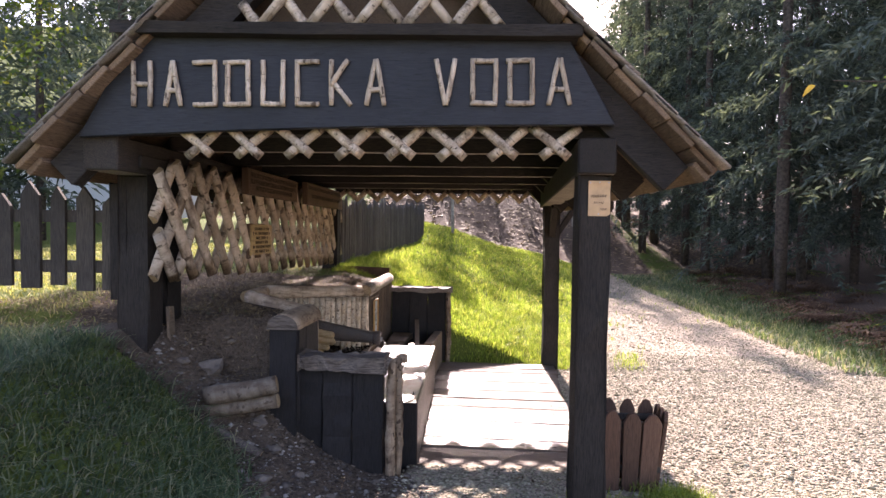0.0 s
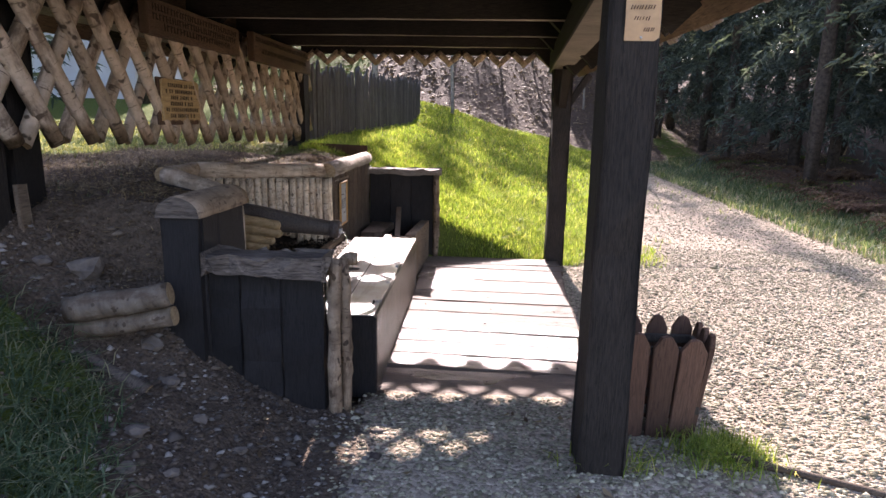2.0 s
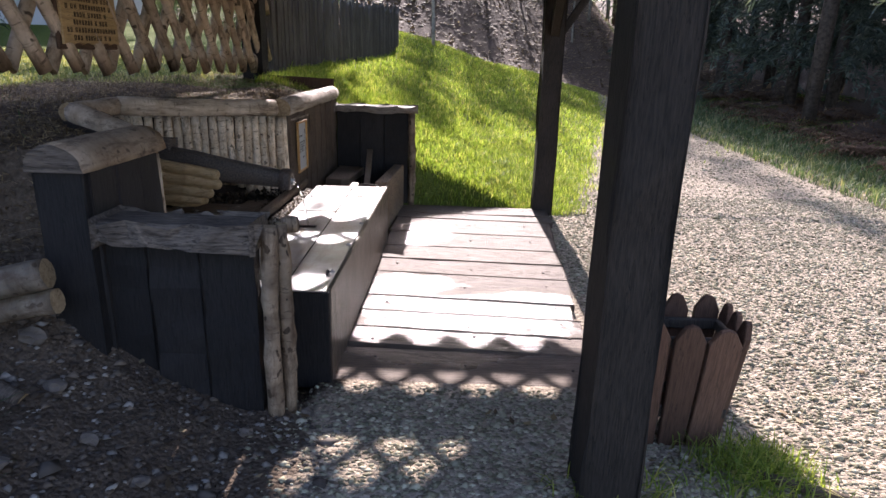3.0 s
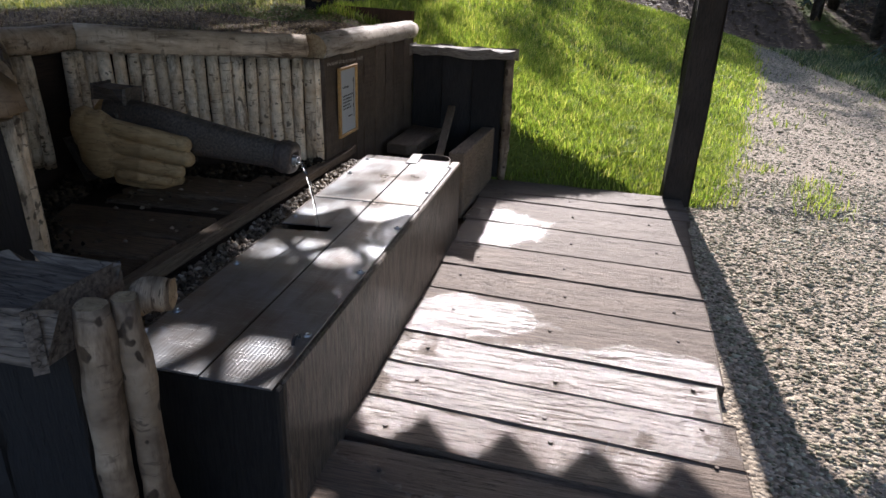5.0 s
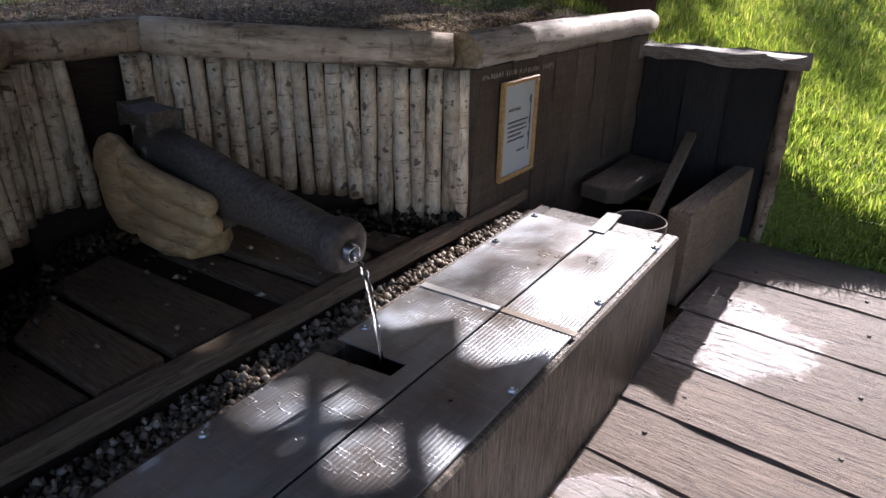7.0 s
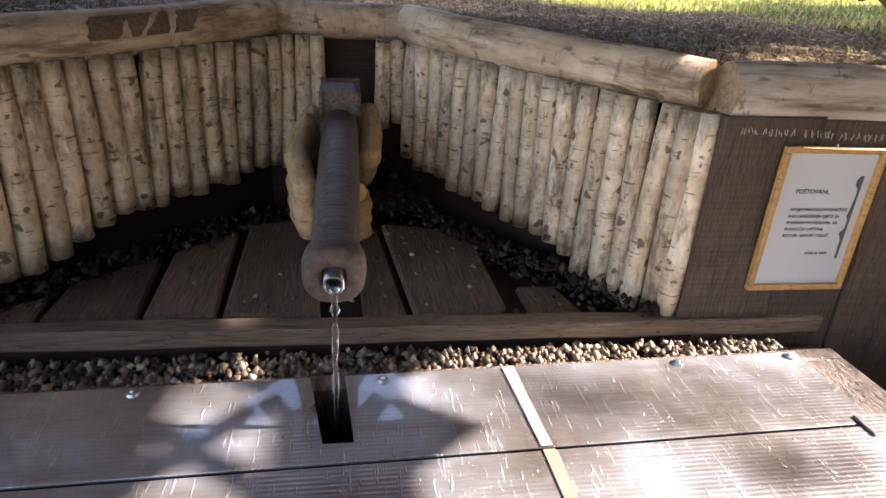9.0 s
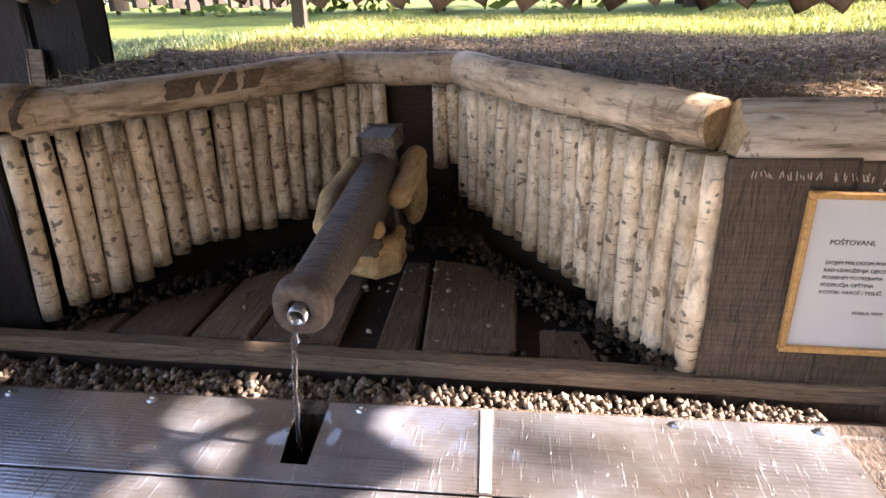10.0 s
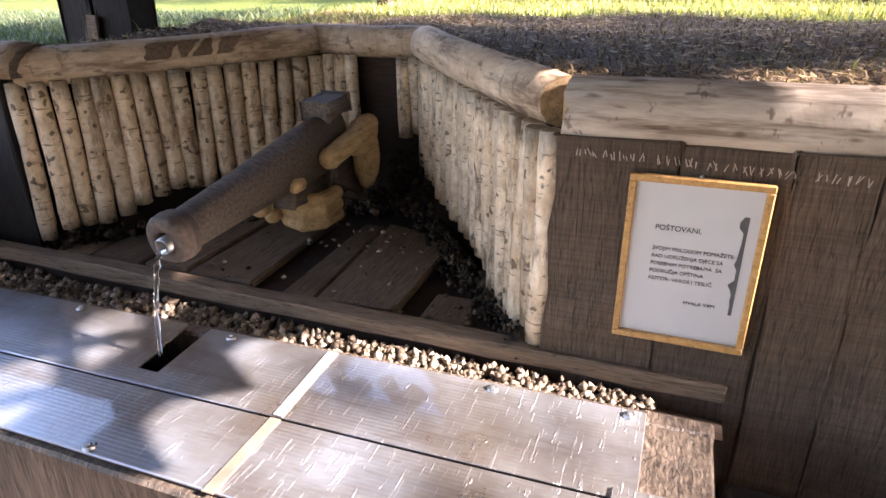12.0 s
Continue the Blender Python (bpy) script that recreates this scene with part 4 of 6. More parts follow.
# black ring handle
bm = bmesh.new()
for k in range(14):
    a = math.pi * k / 13
    for q in range(6):
        e = 2 * math.pi * q / 6
        r_ = 0.017 + 0.004 * math.cos(e)
        bm.verts.new((-0.474 + 0.004 * math.sin(e), 4.245 + r_ * math.cos(a), SZ + 0.005 + r_ * math.sin(a)))
bm.verts.ensure_lookup_table()
for k in range(13):
    for q in range(6):
        bm.faces.new((bm.verts[k * 6 + q], bm.verts[k * 6 + (q + 1) % 6], bm.verts[(k + 1) * 6 + (q + 1) % 6], bm.verts[(k + 1) * 6 + q]))
bmesh.ops.recalc_face_normals(bm, faces=bm.faces)
part("ring_handle", bm, M_INK, trough, "small black ring handle", smooth=True)

# ---- lower overflow box behind the trough ----
box2 = thing("overflow_box", (-0.75, 6.6, 0.0), "low dark timber overflow box with open top", "water box")
part("side_board", beam((-0.52, 6.38, 0.19), (-0.465, 7.16, 0.19), 0.09, 0.375, 0.006, 5, 0.002), M_LEDGE, box2, "grey front plank")
part("side_board", beam((-0.96, 6.10, 0.12), (-0.96, 7.16, 0.12), 0.05, 0.22, 0.006), M_BOARDZ, box2)
part("lid_board", prism([(-0.95, 6.48), (-0.83, 6.46), (-0.775, 6.50), (-0.735, 7.0), (-0.95, 7.05)], 0.315, 0.375, "z", 0.005), M_LEDGE, box2)
part("bottom_board", beam((-0.75, 6.10, 0.10), (-0.75, 7.16, 0.10), 0.40, 0.03, 0.003), M_BOARDZ, box2)
part("prop_stick", beam((-0.635, 6.42, 0.30), (-0.70, 7.08, 0.50), 0.045, 0.03, 0.004), M_LEDGE, box2)
bm = bmesh.new()
for k in range(20):
    a = 2 * math.pi * k / 20
    for r_, z in ((0.096, 0.10), (0.096, 0.374), (0.093, 0.379), (0.090, 0.374), (0.088, 0.20)):
        bm.verts.new((-0.615 + r_ * math.cos(a), 6.215 + r_ * math.sin(a), z))
bm.verts.ensure_lookup_table()
for k in range(20):
    for q in range(4):
        j = (k + 1) % 20
        bm.faces.new((bm.verts[k * 5 + q], bm.verts[k * 5 + q + 1], bm.verts[j * 5 + q + 1], bm.verts[j * 5 + q]))
part("drain_collar", bm, M_RUST, box2, "dark metal drain collar", smooth=True)

# ---- birch palisade round the spring ----
POLES = []
for k in range(5):
    p_me = pole_mesh(0.0285, 1.0, 10, 8, 0.06, 0.0022, 0.05, seed=40 + k)
    p_me.materials.append(M_BIRCH)
    p_me.materials.append(M_CUT)
    POLES.append(p_me)
palisade = thing("birch_palisade", (-1.5, 5.0, 0.42), "spring niche lined with upright birch poles under birch logs", "palisade")
CL, CR = (-1.105, 4.20), (-1.035, 5.69)          # mouth of the niche
BL, BR = (-1.735, 4.80), (-1.735, 5.16)           # back corners


def run_of_poles(a, c_, n, z0, z1, gap=None, t0=0.0, t1=0.0):
    a, c_ = Vector((*a, 0)), Vector((*c_, 0))
    for k in range(n):
        f = (k + 0.5) / n
        if gap and gap(f):
            continue
        p = a.lerp(c_, f)
        lo = z0(f) + rng.uniform(-0.012, 0.012)
        hi = z1(f)
        lean = Vector((rng.uniform(-0.004, 0.004), rng.uniform(-0.006, 0.006), 0))
        put("pole", rng.choice(POLES), None, palisade, m=along(p + lean + Vector((0, 0, lo)), p - lean + Vector((0, 0, hi)), rng.uniform(0, 6), rng.uniform(0.92, 1.06) * ((c_ - a).length / n / 0.054)))


run_of_poles((-1.125, 4.222), BL, 16, lambda f: 0.47 + 0.06 * smooth(0.15, 0.4, f) + 0.05 * f, lambda f: 0.905 + 0.035 * f)
run_of_poles(BL, BR, 8, lambda f: 0.56 + 0.14 * (f > 0.7), lambda f: 0.945, gap=lambda f: 0.42 < f < 0.74)
run_of_poles(BR, CR, 18, lambda f: 0.60 - 0.14 * f - 0.05 * (f > 0.72), lambda f: 0.94 - 0.035 * f)
for x, y, r_ in ((-1.105, 4.190, 0.85), (-1.030, 5.700, 0.95)):
    put("corner_pole", POLES[0], None, palisade, m=along((x, y, 0.445), (x - 0.01, y, 0.905), 1.0, r_))
for k, (a, c_, z, z2, r_) in enumerate((((-1.125, 4.185), (-1.745, 4.770), 0.940, 0.985, 0.054), ((-1.765, 4.755), (-1.765, 5.185), 0.985, 0.985, 0.050), ((-1.745, 5.160), (-1.082, 5.712), 0.985, 0.948, 0.054))):
    l_me = pole_mesh(r_, 1.0, 12, 10, 0.05, 0.004, 0.03, seed=60 + k)
    put("cap_log", l_me, [M_CAPLOG, M_CUT], palisade, "bare birch cap log", m=along((*a, z), (*c_, z2), k * 2.0))


def bark_patch(f, half, lean, wide):
    """A dark scrap of bark left on the cap log, bent round it."""
    a, c_ = Vector((-1.125, 4.185, 0.940)), Vector((-1.745, 4.770, 0.985))
    d = (c_ - a).normalized()
    side = d.cross(Vector((0, 0, 1))).normalized()
    rise = side.cross(d)
    bm = bmesh.new()
    grid = []
    for j in range(6):
        ang = math.radians(-8 + 50 * j / 5)
        grow = half * (1 + wide * (j / 5 - 0.5)) * (1 + 0.10 * math.sin(j * 2.3 + f * 40))
        ring = []
        for i in range(4):
            q = a.lerp(c_, f) + d * (grow * (i / 1.5 - 1) + lean * (j / 5 - 0.5))
            ring.append([bm.verts.new(q + (side * math.cos(ang) + rise * math.sin(ang)) * r) for r in (0.0572, 0.0500)])
        grid.append(ring)
    for j in range(5):
        for i in range(3):
            for n in (0, 1):
                bm.faces.new((grid[j][i][n], grid[j][i + 1][n], grid[j + 1][i + 1][n], grid[j + 1][i][n]))
    for i in range(3):
        for j in (0, 5):
            bm.faces.new((grid[j][i][0], grid[j][i + 1][0], grid[j][i + 1][1], grid[j][i][1]))
    for j in range(5):
        for i in (0, 3):
            bm.faces.new((grid[j][i][0], grid[j + 1][i][0], grid[j + 1][i][1], grid[j][i][1]))
    bmesh.ops.recalc_face_normals(bm, faces=bm.faces)
    part("bark_patch", bm, M_BARKSCRAP, palisade, "dark scrap of bark", smooth=False)


for f, half, lean, wide in ((0.445, 0.038, 0.022, 0.2), (0.530, 0.020, 0.020, 1.2), (0.595, 0.020, 0.030, -1.0), (0.672, 0.026, 0.030, 0.3)):
    bark_patch(f, half, lean, wide)
# near-black backing boards closing the gaps behind the poles
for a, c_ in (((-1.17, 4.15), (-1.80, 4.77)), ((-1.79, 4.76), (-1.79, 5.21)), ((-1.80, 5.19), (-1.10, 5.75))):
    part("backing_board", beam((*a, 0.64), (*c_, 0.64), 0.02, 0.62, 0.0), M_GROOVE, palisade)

# niche floor
niche = thing("niche_floor", (-1.3, 5.0, 0.40), "brown timber slabs laid on earth under the spout", "slab floor", kind="structure")
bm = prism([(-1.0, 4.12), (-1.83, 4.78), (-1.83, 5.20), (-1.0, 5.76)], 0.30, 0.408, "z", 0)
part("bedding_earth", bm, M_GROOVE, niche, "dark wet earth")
for pts, z in (([(-1.09, 4.20), (-1.09, 4.345), (-1.20, 4.335), (-1.14, 4.25)], 0.425), ([(-1.09, 4.358), (-1.09, 4.545), (-1.40, 4.525), (-1.24, 4.36)], 0.428),
               ([(-1.09, 4.558), (-1.095, 4.705), (-1.56, 4.69), (-1.42, 4.55)], 0.430), ([(-1.085, 4.72), (-1.085, 4.925), (-1.66, 4.90), (-1.60, 4.715)], 0.432),
               ([(-1.07, 5.02), (-1.075, 5.118), (-1.60, 5.075), (-1.60, 5.00)], 0.424),
               ([(-1.067, 5.132), (-1.080, 5.335), (-1.10, 5.345), (-1.54, 5.34), (-1.60, 5.09)], 0.436), ([(-1.09, 5.40), (-1.09, 5.53), (-1.22, 5.50), (-1.22, 5.40)], 0.420)):
    part("slab", prism(pts, z - 0.025, z, "z", 0.006), M_SLABX, niche)
ledge = tagged(part("ledge_board", beam((-1.012, 3.88, 0.437), (-1.012, 6.080, 0.427), 0.055, 0.04, 0.006, 14, 0.003), M_LEDGE), "long grey-brown ledge board in front of the niche", "board")
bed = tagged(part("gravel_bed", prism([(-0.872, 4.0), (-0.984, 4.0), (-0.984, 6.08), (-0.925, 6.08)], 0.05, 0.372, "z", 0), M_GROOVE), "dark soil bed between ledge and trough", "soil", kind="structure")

# ---- spout: carved gun held by a carved fist ----
MUZ, REAR = Vector((-0.795, 4.957, 0.664)), Vector((-1.500, 4.972, 0.742))


def spout():
    t = thing("gun_spout", (-1.2, 4.97, 0.44), "carved wooden flintlock barrel used as a water spout", "spout")
    ax = (MUZ - REAR).normalized()
    L = (MUZ - REAR).length
    side = ax.cross(Vector((0, 0, 1))).normalized()
    m = Matrix.Translation(REAR) @ Matrix((side, side.cross(ax), ax)).transposed().to_4x4()

    def tube(profile, sides=24, lift=0.0, caps=True):
        """Oval sections along the barrel: distance, half width, half height."""
        bm = bmesh.new()
        rings = []
        for d, rx, ry in profile:
            row = []
            for q in range(sides):
                a = 2 * math.pi * q / sides
                ca, sa = math.cos(a), math.sin(a)
                k = 1.0 / (abs(ca) ** 2.6 + abs(sa) ** 2.6) ** (1 / 2.6)
                row.append(bm.verts.new((rx * k * ca, ry * k * sa + lift, d)))
            rings.append(row)
        for r0, r1 in zip(rings[:-1], rings[1:]):
            for q in range(sides):
                bm.faces.new((r0[q], r0[(q + 1) % sides], r1[(q + 1) % sides], r1[q]))
        if caps:
            bm.faces.new(rings[0][::-1])
            bm.faces.new(rings[-1])
        bmesh.ops.recalc_face_normals(bm, faces=bm.faces)
        return bm

    part("barrel", tube([(0.0, 0.036, 0.074), (0.012, 0.041, 0.080), (0.10, 0.044, 0.082), (0.22, 0.045, 0.077), (0.33, 0.045, 0.066), (0.48, 0.044, 0.054), (L - 0.06, 0.042, 0.045), (L - 0.03, 0.042, 0.044)]), M_GUN, t, "dark oiled barrel", m=m, smooth=True)
    part("muzzle_ring", tube([(L - 0.056, 0.045, 0.047), (L - 0.050, 0.051, 0.052), (L - 0.012, 0.052, 0.053), (L, 0.047, 0.048), (L, 0.022, 0.022), (L - 0.022, 0.019, 0.019)]), M_RUST, t, "worn reddish muzzle ring", m=m, smooth=True)
    part("muzzle_band", tube([(L - 0.038, 0.0515, 0.0525), (L - 0.034, 0.0535, 0.0545), (L - 0.028, 0.0535, 0.0545), (L - 0.024, 0.0515, 0.0525)], caps=False), M_RUST, t, m=m, smooth=True)
    part("pipe", tube([(L - 0.03, 0.017, 0.017), (L + 0.012, 0.017, 0.017), (L + 0.012, 0.0130, 0.0130), (L - 0.02, 0.0130, 0.0130)], lift=-0.006, caps=False), M_PIPE, t, "steel outlet pipe", m=m, smooth=True)
    part("lock_block", beam((-1.512, 4.972, 0.838), (-1.392, 4.970, 0.826), 0.082, 0.040, 0.008, 3, 0.001), M_GUN, t)
    part("stock", beam((-1.40, 4.970, 0.690), (-1.62, 4.965, 0.590), 0.062, 0.13, 0.02, 4, 0.003), M_GUN, t)
    part("trigger_guard", beam((-1.20, 4.975, 0.640), (-1.40, 4.972, 0.615), 0.05, 0.045, 0.012, 3, 0.001), M_GUN, t)


spout()


def blob(bm, centre, size, turn=(0, 0, 0), sub=2):
    r_ = bmesh.ops.create_icosphere(bm, subdivisions=sub, radius=1.0)
    m = pose(*centre, *turn) @ Matrix.Diagonal((*size, 1))
    bmesh.ops.transform(bm, matrix=m, verts=r_["verts"])


def finger(bm, pts, r_):
    """A thick bent rod through the given points, with rounded ends."""
    for a, c_ in zip(pts[:-1], pts[1:]):
        a, c_ = Vector(a), Vector(c_)
        geo = bmesh.ops.create_cone(bm, cap_ends=True, segments=12, radius1=r_, radius2=r_ * 0.95, depth=(c_ - a).length)
        bmesh.ops.transform(bm, matrix=Matrix.Translation((a + c_) / 2) @ (c_ - a).to_track_quat("Z", "Y").to_matrix().to_4x4(), verts=geo["verts"])
    for p in pts:
        geo = bmesh.ops.create_icosphere(bm, subdivisions=2, radius=r_ * 1.02)
        bmesh.ops.translate(bm, verts=geo["verts"], vec=p)


def fist():
    bm = bmesh.new()
    # index finger and heel, raised beside the breech
    finger(bm, ((-1.565, 5.045, 0.765), (-1.46, 5.045, 0.738), (-1.345, 5.036, 0.712)), 0.032)
    blob(bm, (-1.530, 5.040, 0.735), (0.085, 0.040, 0.060), (0, 14, 0))
    blob(bm, (-1.565, 5.035, 0.660), (0.048, 0.042, 0.100), (0, -6, 0))
    # back of the hand on the other side, four fingers laid along the stock
    blob(bm, (-1.475, 4.885, 0.665), (0.090, 0.045, 0.125), (0, 8, 0))
    blob(bm, (-1.530, 4.900, 0.710), (0.065, 0.045, 0.085))
    for x0, z0, x1, z1, r_ in ((-1.42, 0.735, -1.165, 0.692, 0.029), (-1.43, 0.675, -1.158, 0.643, 0.028), (-1.42, 0.618, -1.20, 0.597, 0.027), (-1.40, 0.572, -1.25, 0.560, 0.024)):
        finger(bm, ((x0, 4.880, z0), ((x0 + x1) / 2, 4.872, (z0 + z1) / 2 + 0.006), (x1, 4.895, z1)), r_)
    # curled fingers below the stock
    for k, dz in enumerate((0.0, -0.034, -0.066)):
        zf = 0.608 + dz
        finger(bm, ((-1.42, 4.890, zf + 0.01), (-1.34, 4.895, zf), (-1.285, 4.925, zf - 0.004), (-1.262, 4.985, zf - 0.004), (-1.30, 5.025, zf - 0.004), (-1.385, 5.022, zf - 0.008)), 0.0215)
    blob(bm, (-1.35, 4.965, 0.565), (0.06, 0.05, 0.050))
    finger(bm, ((-1.24, 4.998, 0.665), (-1.205, 5.008, 0.670)), 0.021)
    ob = tagged(part("carved_fist", bm, M_PALE, smooth=True), "pale carved wooden fist gripping the barrel", "sculpture")
    mod = ob.modifiers.new("blend", "REMESH")
    mod.mode, mod.voxel_size, mod.use_smooth_shade = "VOXEL", 0.004, True
    sm = ob.modifiers.new("soften", "SMOOTH")
    sm.factor, sm.iterations = 0.5, 2


fist()

# water jet
bm = bmesh.new()
rows2 = []
for k in range(22):
    f = k / 21
    p = Vector((-0.783 + 0.085 * f - 0.015 * f * f, 4.958 + 0.002 * f, 0.652 - 0.012 * f - 0.30 * f * f))
    r_ = 0.0066 * (1 - 0.45 * f) * (1 + 0.3 * math.sin(k * 2.3))
    rows2.append([bm.verts.new((p.x + r_ * math.cos(a), p.y + r_ * math.sin(a) * (1 + 0.3 * math.sin(k * 1.4)), p.z)) for a in [2 * math.pi * s / 8 for s in range(8)]])
for i in range(21):
    for s in range(8):
        bm.faces.new((rows2[i][s], rows2[i][(s + 1) % 8], rows2[i + 1][(s + 1) % 8], rows2[i + 1][s]))
bm.faces.new(rows2[0])
bm.faces.new(rows2[-1][::-1])
bmesh.ops.recalc_face_normals(bm, faces=bm.faces)
tagged(part("water_jet", bm, M_WATER, smooth=True), "thin clear jet of water falling from the spout", "water")


# ---- plank panels beside the niche ----
def panel(name, x, ys, z0, z1, label, log_y0, log_y1, log_r, log_z, material, log_x, half_in=0.0):
    t = thing(name, (x, (ys[0] + ys[-1]) / 2, z0), label, "retaining panel", "panels beside the niche")
    for a, c_ in zip(ys[:-1], ys[1:]):
        part("plank", beam((x - 0.022 + rng.uniform(-.003, .003), (a + c_) / 2, z0), (x - 0.022, (a + c_) / 2, z1), c_ - a - 0.006, 0.045, 0.005, 8, 0.0016, up=(1, 0, 0)), material, t)
    l_me = pole_mesh(log_r, 1.0, 14, 12, 0.04, 0.003, 0.02, seed=int(abs(log_y0) * 10))
    put("cap_log", l_me, [M_PANELLOG, M_CUT], t, "birch log along the top", m=along((log_x, log_y0, log_z), (log_x - 0.005, log_y1, log_z), 0.7))
    return t


right_panel = panel("plank_panel", -1.0, [5.715, 5.93, 6.11, 6.237, 6.419, 6.60, 6.77, 6.99, 7.20], 0.06, 0.905, "brown plank panel with scratched names, birch log on top", 5.722, 7.31, 0.064, 0.945, M_BROWNZ, -1.048)
# scratched lines under the log, too worn to read
bm = bmesh.new()
rr = random.Random(11)
y = 5.755
while y < 6.22:
    for q in range(2):
        tmp = bmesh.ops.create_cube(bm, size=1.0)
        h_, an = rr.uniform(0.008, 0.017), rr.uniform(-0.6, 0.6)
        yy, zz = y + rr.uniform(0, 0.008), 0.876 - 0.02 * (y - 5.75) + rr.uniform(-0.003, 0.003)
        for v_ in tmp["verts"]:
            v_.co = Vector((-0.9985 + v_.co.x * 0.001, yy + v_.co.y * 0.0016 + v_.co.z * h_ * math.sin(an), zz + v_.co.z * h_ * math.cos(an)))
    y += rr.uniform(0.010, 0.017) if rr.random() > 0.15 else 0.03
tagged(part("scratches", bm, M_CHALK, right_panel), "pale scratched writing", kind="stuff")
left_panel = thing("plank_panel", (-1.15, 3.95, 0.1), "dark plank panel with a short birch log on top", "retaining panel", "panels beside the niche")
for a, c_ in ((3.725, 3.875), (3.875, 4.025), (4.025, 4.165)):
    part("plank", beam((-1.105, (a + c_) / 2, 0.10), (-1.105, (a + c_) / 2, 0.920), c_ - a - 0.005, 0.04, 0.005, 6, 0.0016, up=(1, 0, 0)), M_BOARDZ, left_panel)
part("plank", beam((-1.170, 3.715, 0.15), (-1.170, 3.715, 0.920), 0.150, 0.04, 0.005, 6, 0.0016, up=(0, 1, 0)), M_BOARDZ, left_panel)
put("cap_log", pole_mesh(0.095, 1.0, 14, 8, 0.04, 0.003, 0.0, True, seed=81), [M_BROWNCAP, M_OLDCAP], left_panel, "split birch log along the top",
    m=Matrix.Translation((-1.170, 3.675, 0.922)) @ Matrix(((1, 0, 0, 0), (0, 0, 0.560, 0), (0, 0.95, 0, 0), (0, 0, 0, 1))))


# framed notice
def framed_notice():
    x, y0, y1, z0, z1 = -0.997, 5.855, 6.089, 0.526, 0.851
    t = thing("framed_notice", (x, (y0 + y1) / 2, z0), "white printed notice in a honey-coloured wooden frame on the plank panel", "picture frame")
    part("backing", beam((x + 0.004, y0 + 0.004, (z0 + z1) / 2), (x + 0.004, y1 - 0.004, (z0 + z1) / 2), 0.006, z1 - z0 - 0.008, 0), M_PAPER, t, "white printed sheet")
    fw = 0.0125
    for a, c_ in (((y0, z0 + fw / 2), (y1, z0 + fw / 2)), ((y0, z1 - fw / 2), (y1, z1 - fw / 2)), ((y0 + fw / 2, z0 + fw), (y0 + fw / 2, z1 - fw)), ((y1 - fw / 2, z0 + fw), (y1 - fw / 2, z1 - fw))):
        part("frame_bar", beam((x + 0.010, *a), (x + 0.010, *c_), 0.016 if a[1] == c_[1] else fw, fw if a[1] == c_[1] else 0.016, 0.002, up=(0, 0, 1) if a[1] == c_[1] else (1, 0, 0)), M_FRAME, t)
    lines = (("POŠTOVANI,", 5.908, 0.750, 0.0128), ("SVOJIM PRILOGOM POMAŽETE", 5.908, 0.711, 0.0092), ("RAD UDRUŽENJA DJECE SA", 5.908, 0.696, 0.0092), ("POSEBNIM POTREBAMA  SA", 5.908, 0.681, 0.0092),
             ("PODRUČJA OPŠTINA", 5.908, 0.666, 0.0092), ("KOTOR- VAROŠ I TESLIĆ.", 5.908, 0.651, 0.0092), ("HVALA VAM", 5.975, 0.609, 0.0092))
    for body, y, z, size in lines:
        tm = text_mesh(body, size * 1.08, 0.0003)
        put("writing_line", tm, M_INK, t, "printed line", m=Matrix.Translation((x + 0.0078, y, z)) @ Matrix(((0, 0, 1, 0), (1, 0, 0, 0), (0, 1, 0, 0), (0, 0, 0, 1))))
    rr = random.Random(4)
    pts = [(y1 - 0.030 + 0.000 * k, 0.60 + 0.010 * k) for k in range(20)]
    right = [(y1 - 0.036 - 0.010 * rr.random() * (k % 7 > 2), z) for k, (y_, z) in enumerate(pts)]
    part("mould_stain", prism([(y1 - 0.030, z) for y_, z in pts] + right[::-1], x + 0.0072, x + 0.0078, "x", 0), M_MOULD, t, "grey damp stain")
    bm = bmesh.new()
    bmesh.ops.create_icosphere(bm, subdivisions=2, radius=0.004)
    part("hanger", bm, M_SCREW, t, m=Matrix.Translation((x + 0.006, (y0 + y1) / 2, z1 + 0.002)))


framed_notice()


# ---- end walls of the seat ----
EDGE_POLES = []
for k in range(3):
    p_me = pole_mesh(0.025, 1.0, 9, 14, 0.30, 0.005, 0.12, seed=140 + k)
    p_me.materials.append(M_EDGE)
    p_me.materials.append(M_CUT)
    EDGE_POLES.append(p_me)


def end_wall(y, xs, z0, z1, label, edge_xs, wall_mat, pole_up=0.0):
    t = thing("end_wall", ((xs[0] + xs[-1]) / 2, y, z0), label, "timber wall", "end walls of the trough")
    for a, c_ in zip(xs[:-1], xs[1:]):
        part("plank", beam(((a + c_) / 2, y, z0), ((a + c_) / 2, y + rng.uniform(-.003, .003), z1), c_ - a - 0.006, 0.05, 0.005, 8, 0.0018, up=(0, 1, 0)), wall_mat, t)
    for ex, ey, r_ in edge_xs:
        put("edge_pole", rng.choice(EDGE_POLES), None, t, "birch edge pole", m=along((ex, ey, z0), (ex + 0.012, ey, z1 + pole_up), 1.0, r_))
    return t


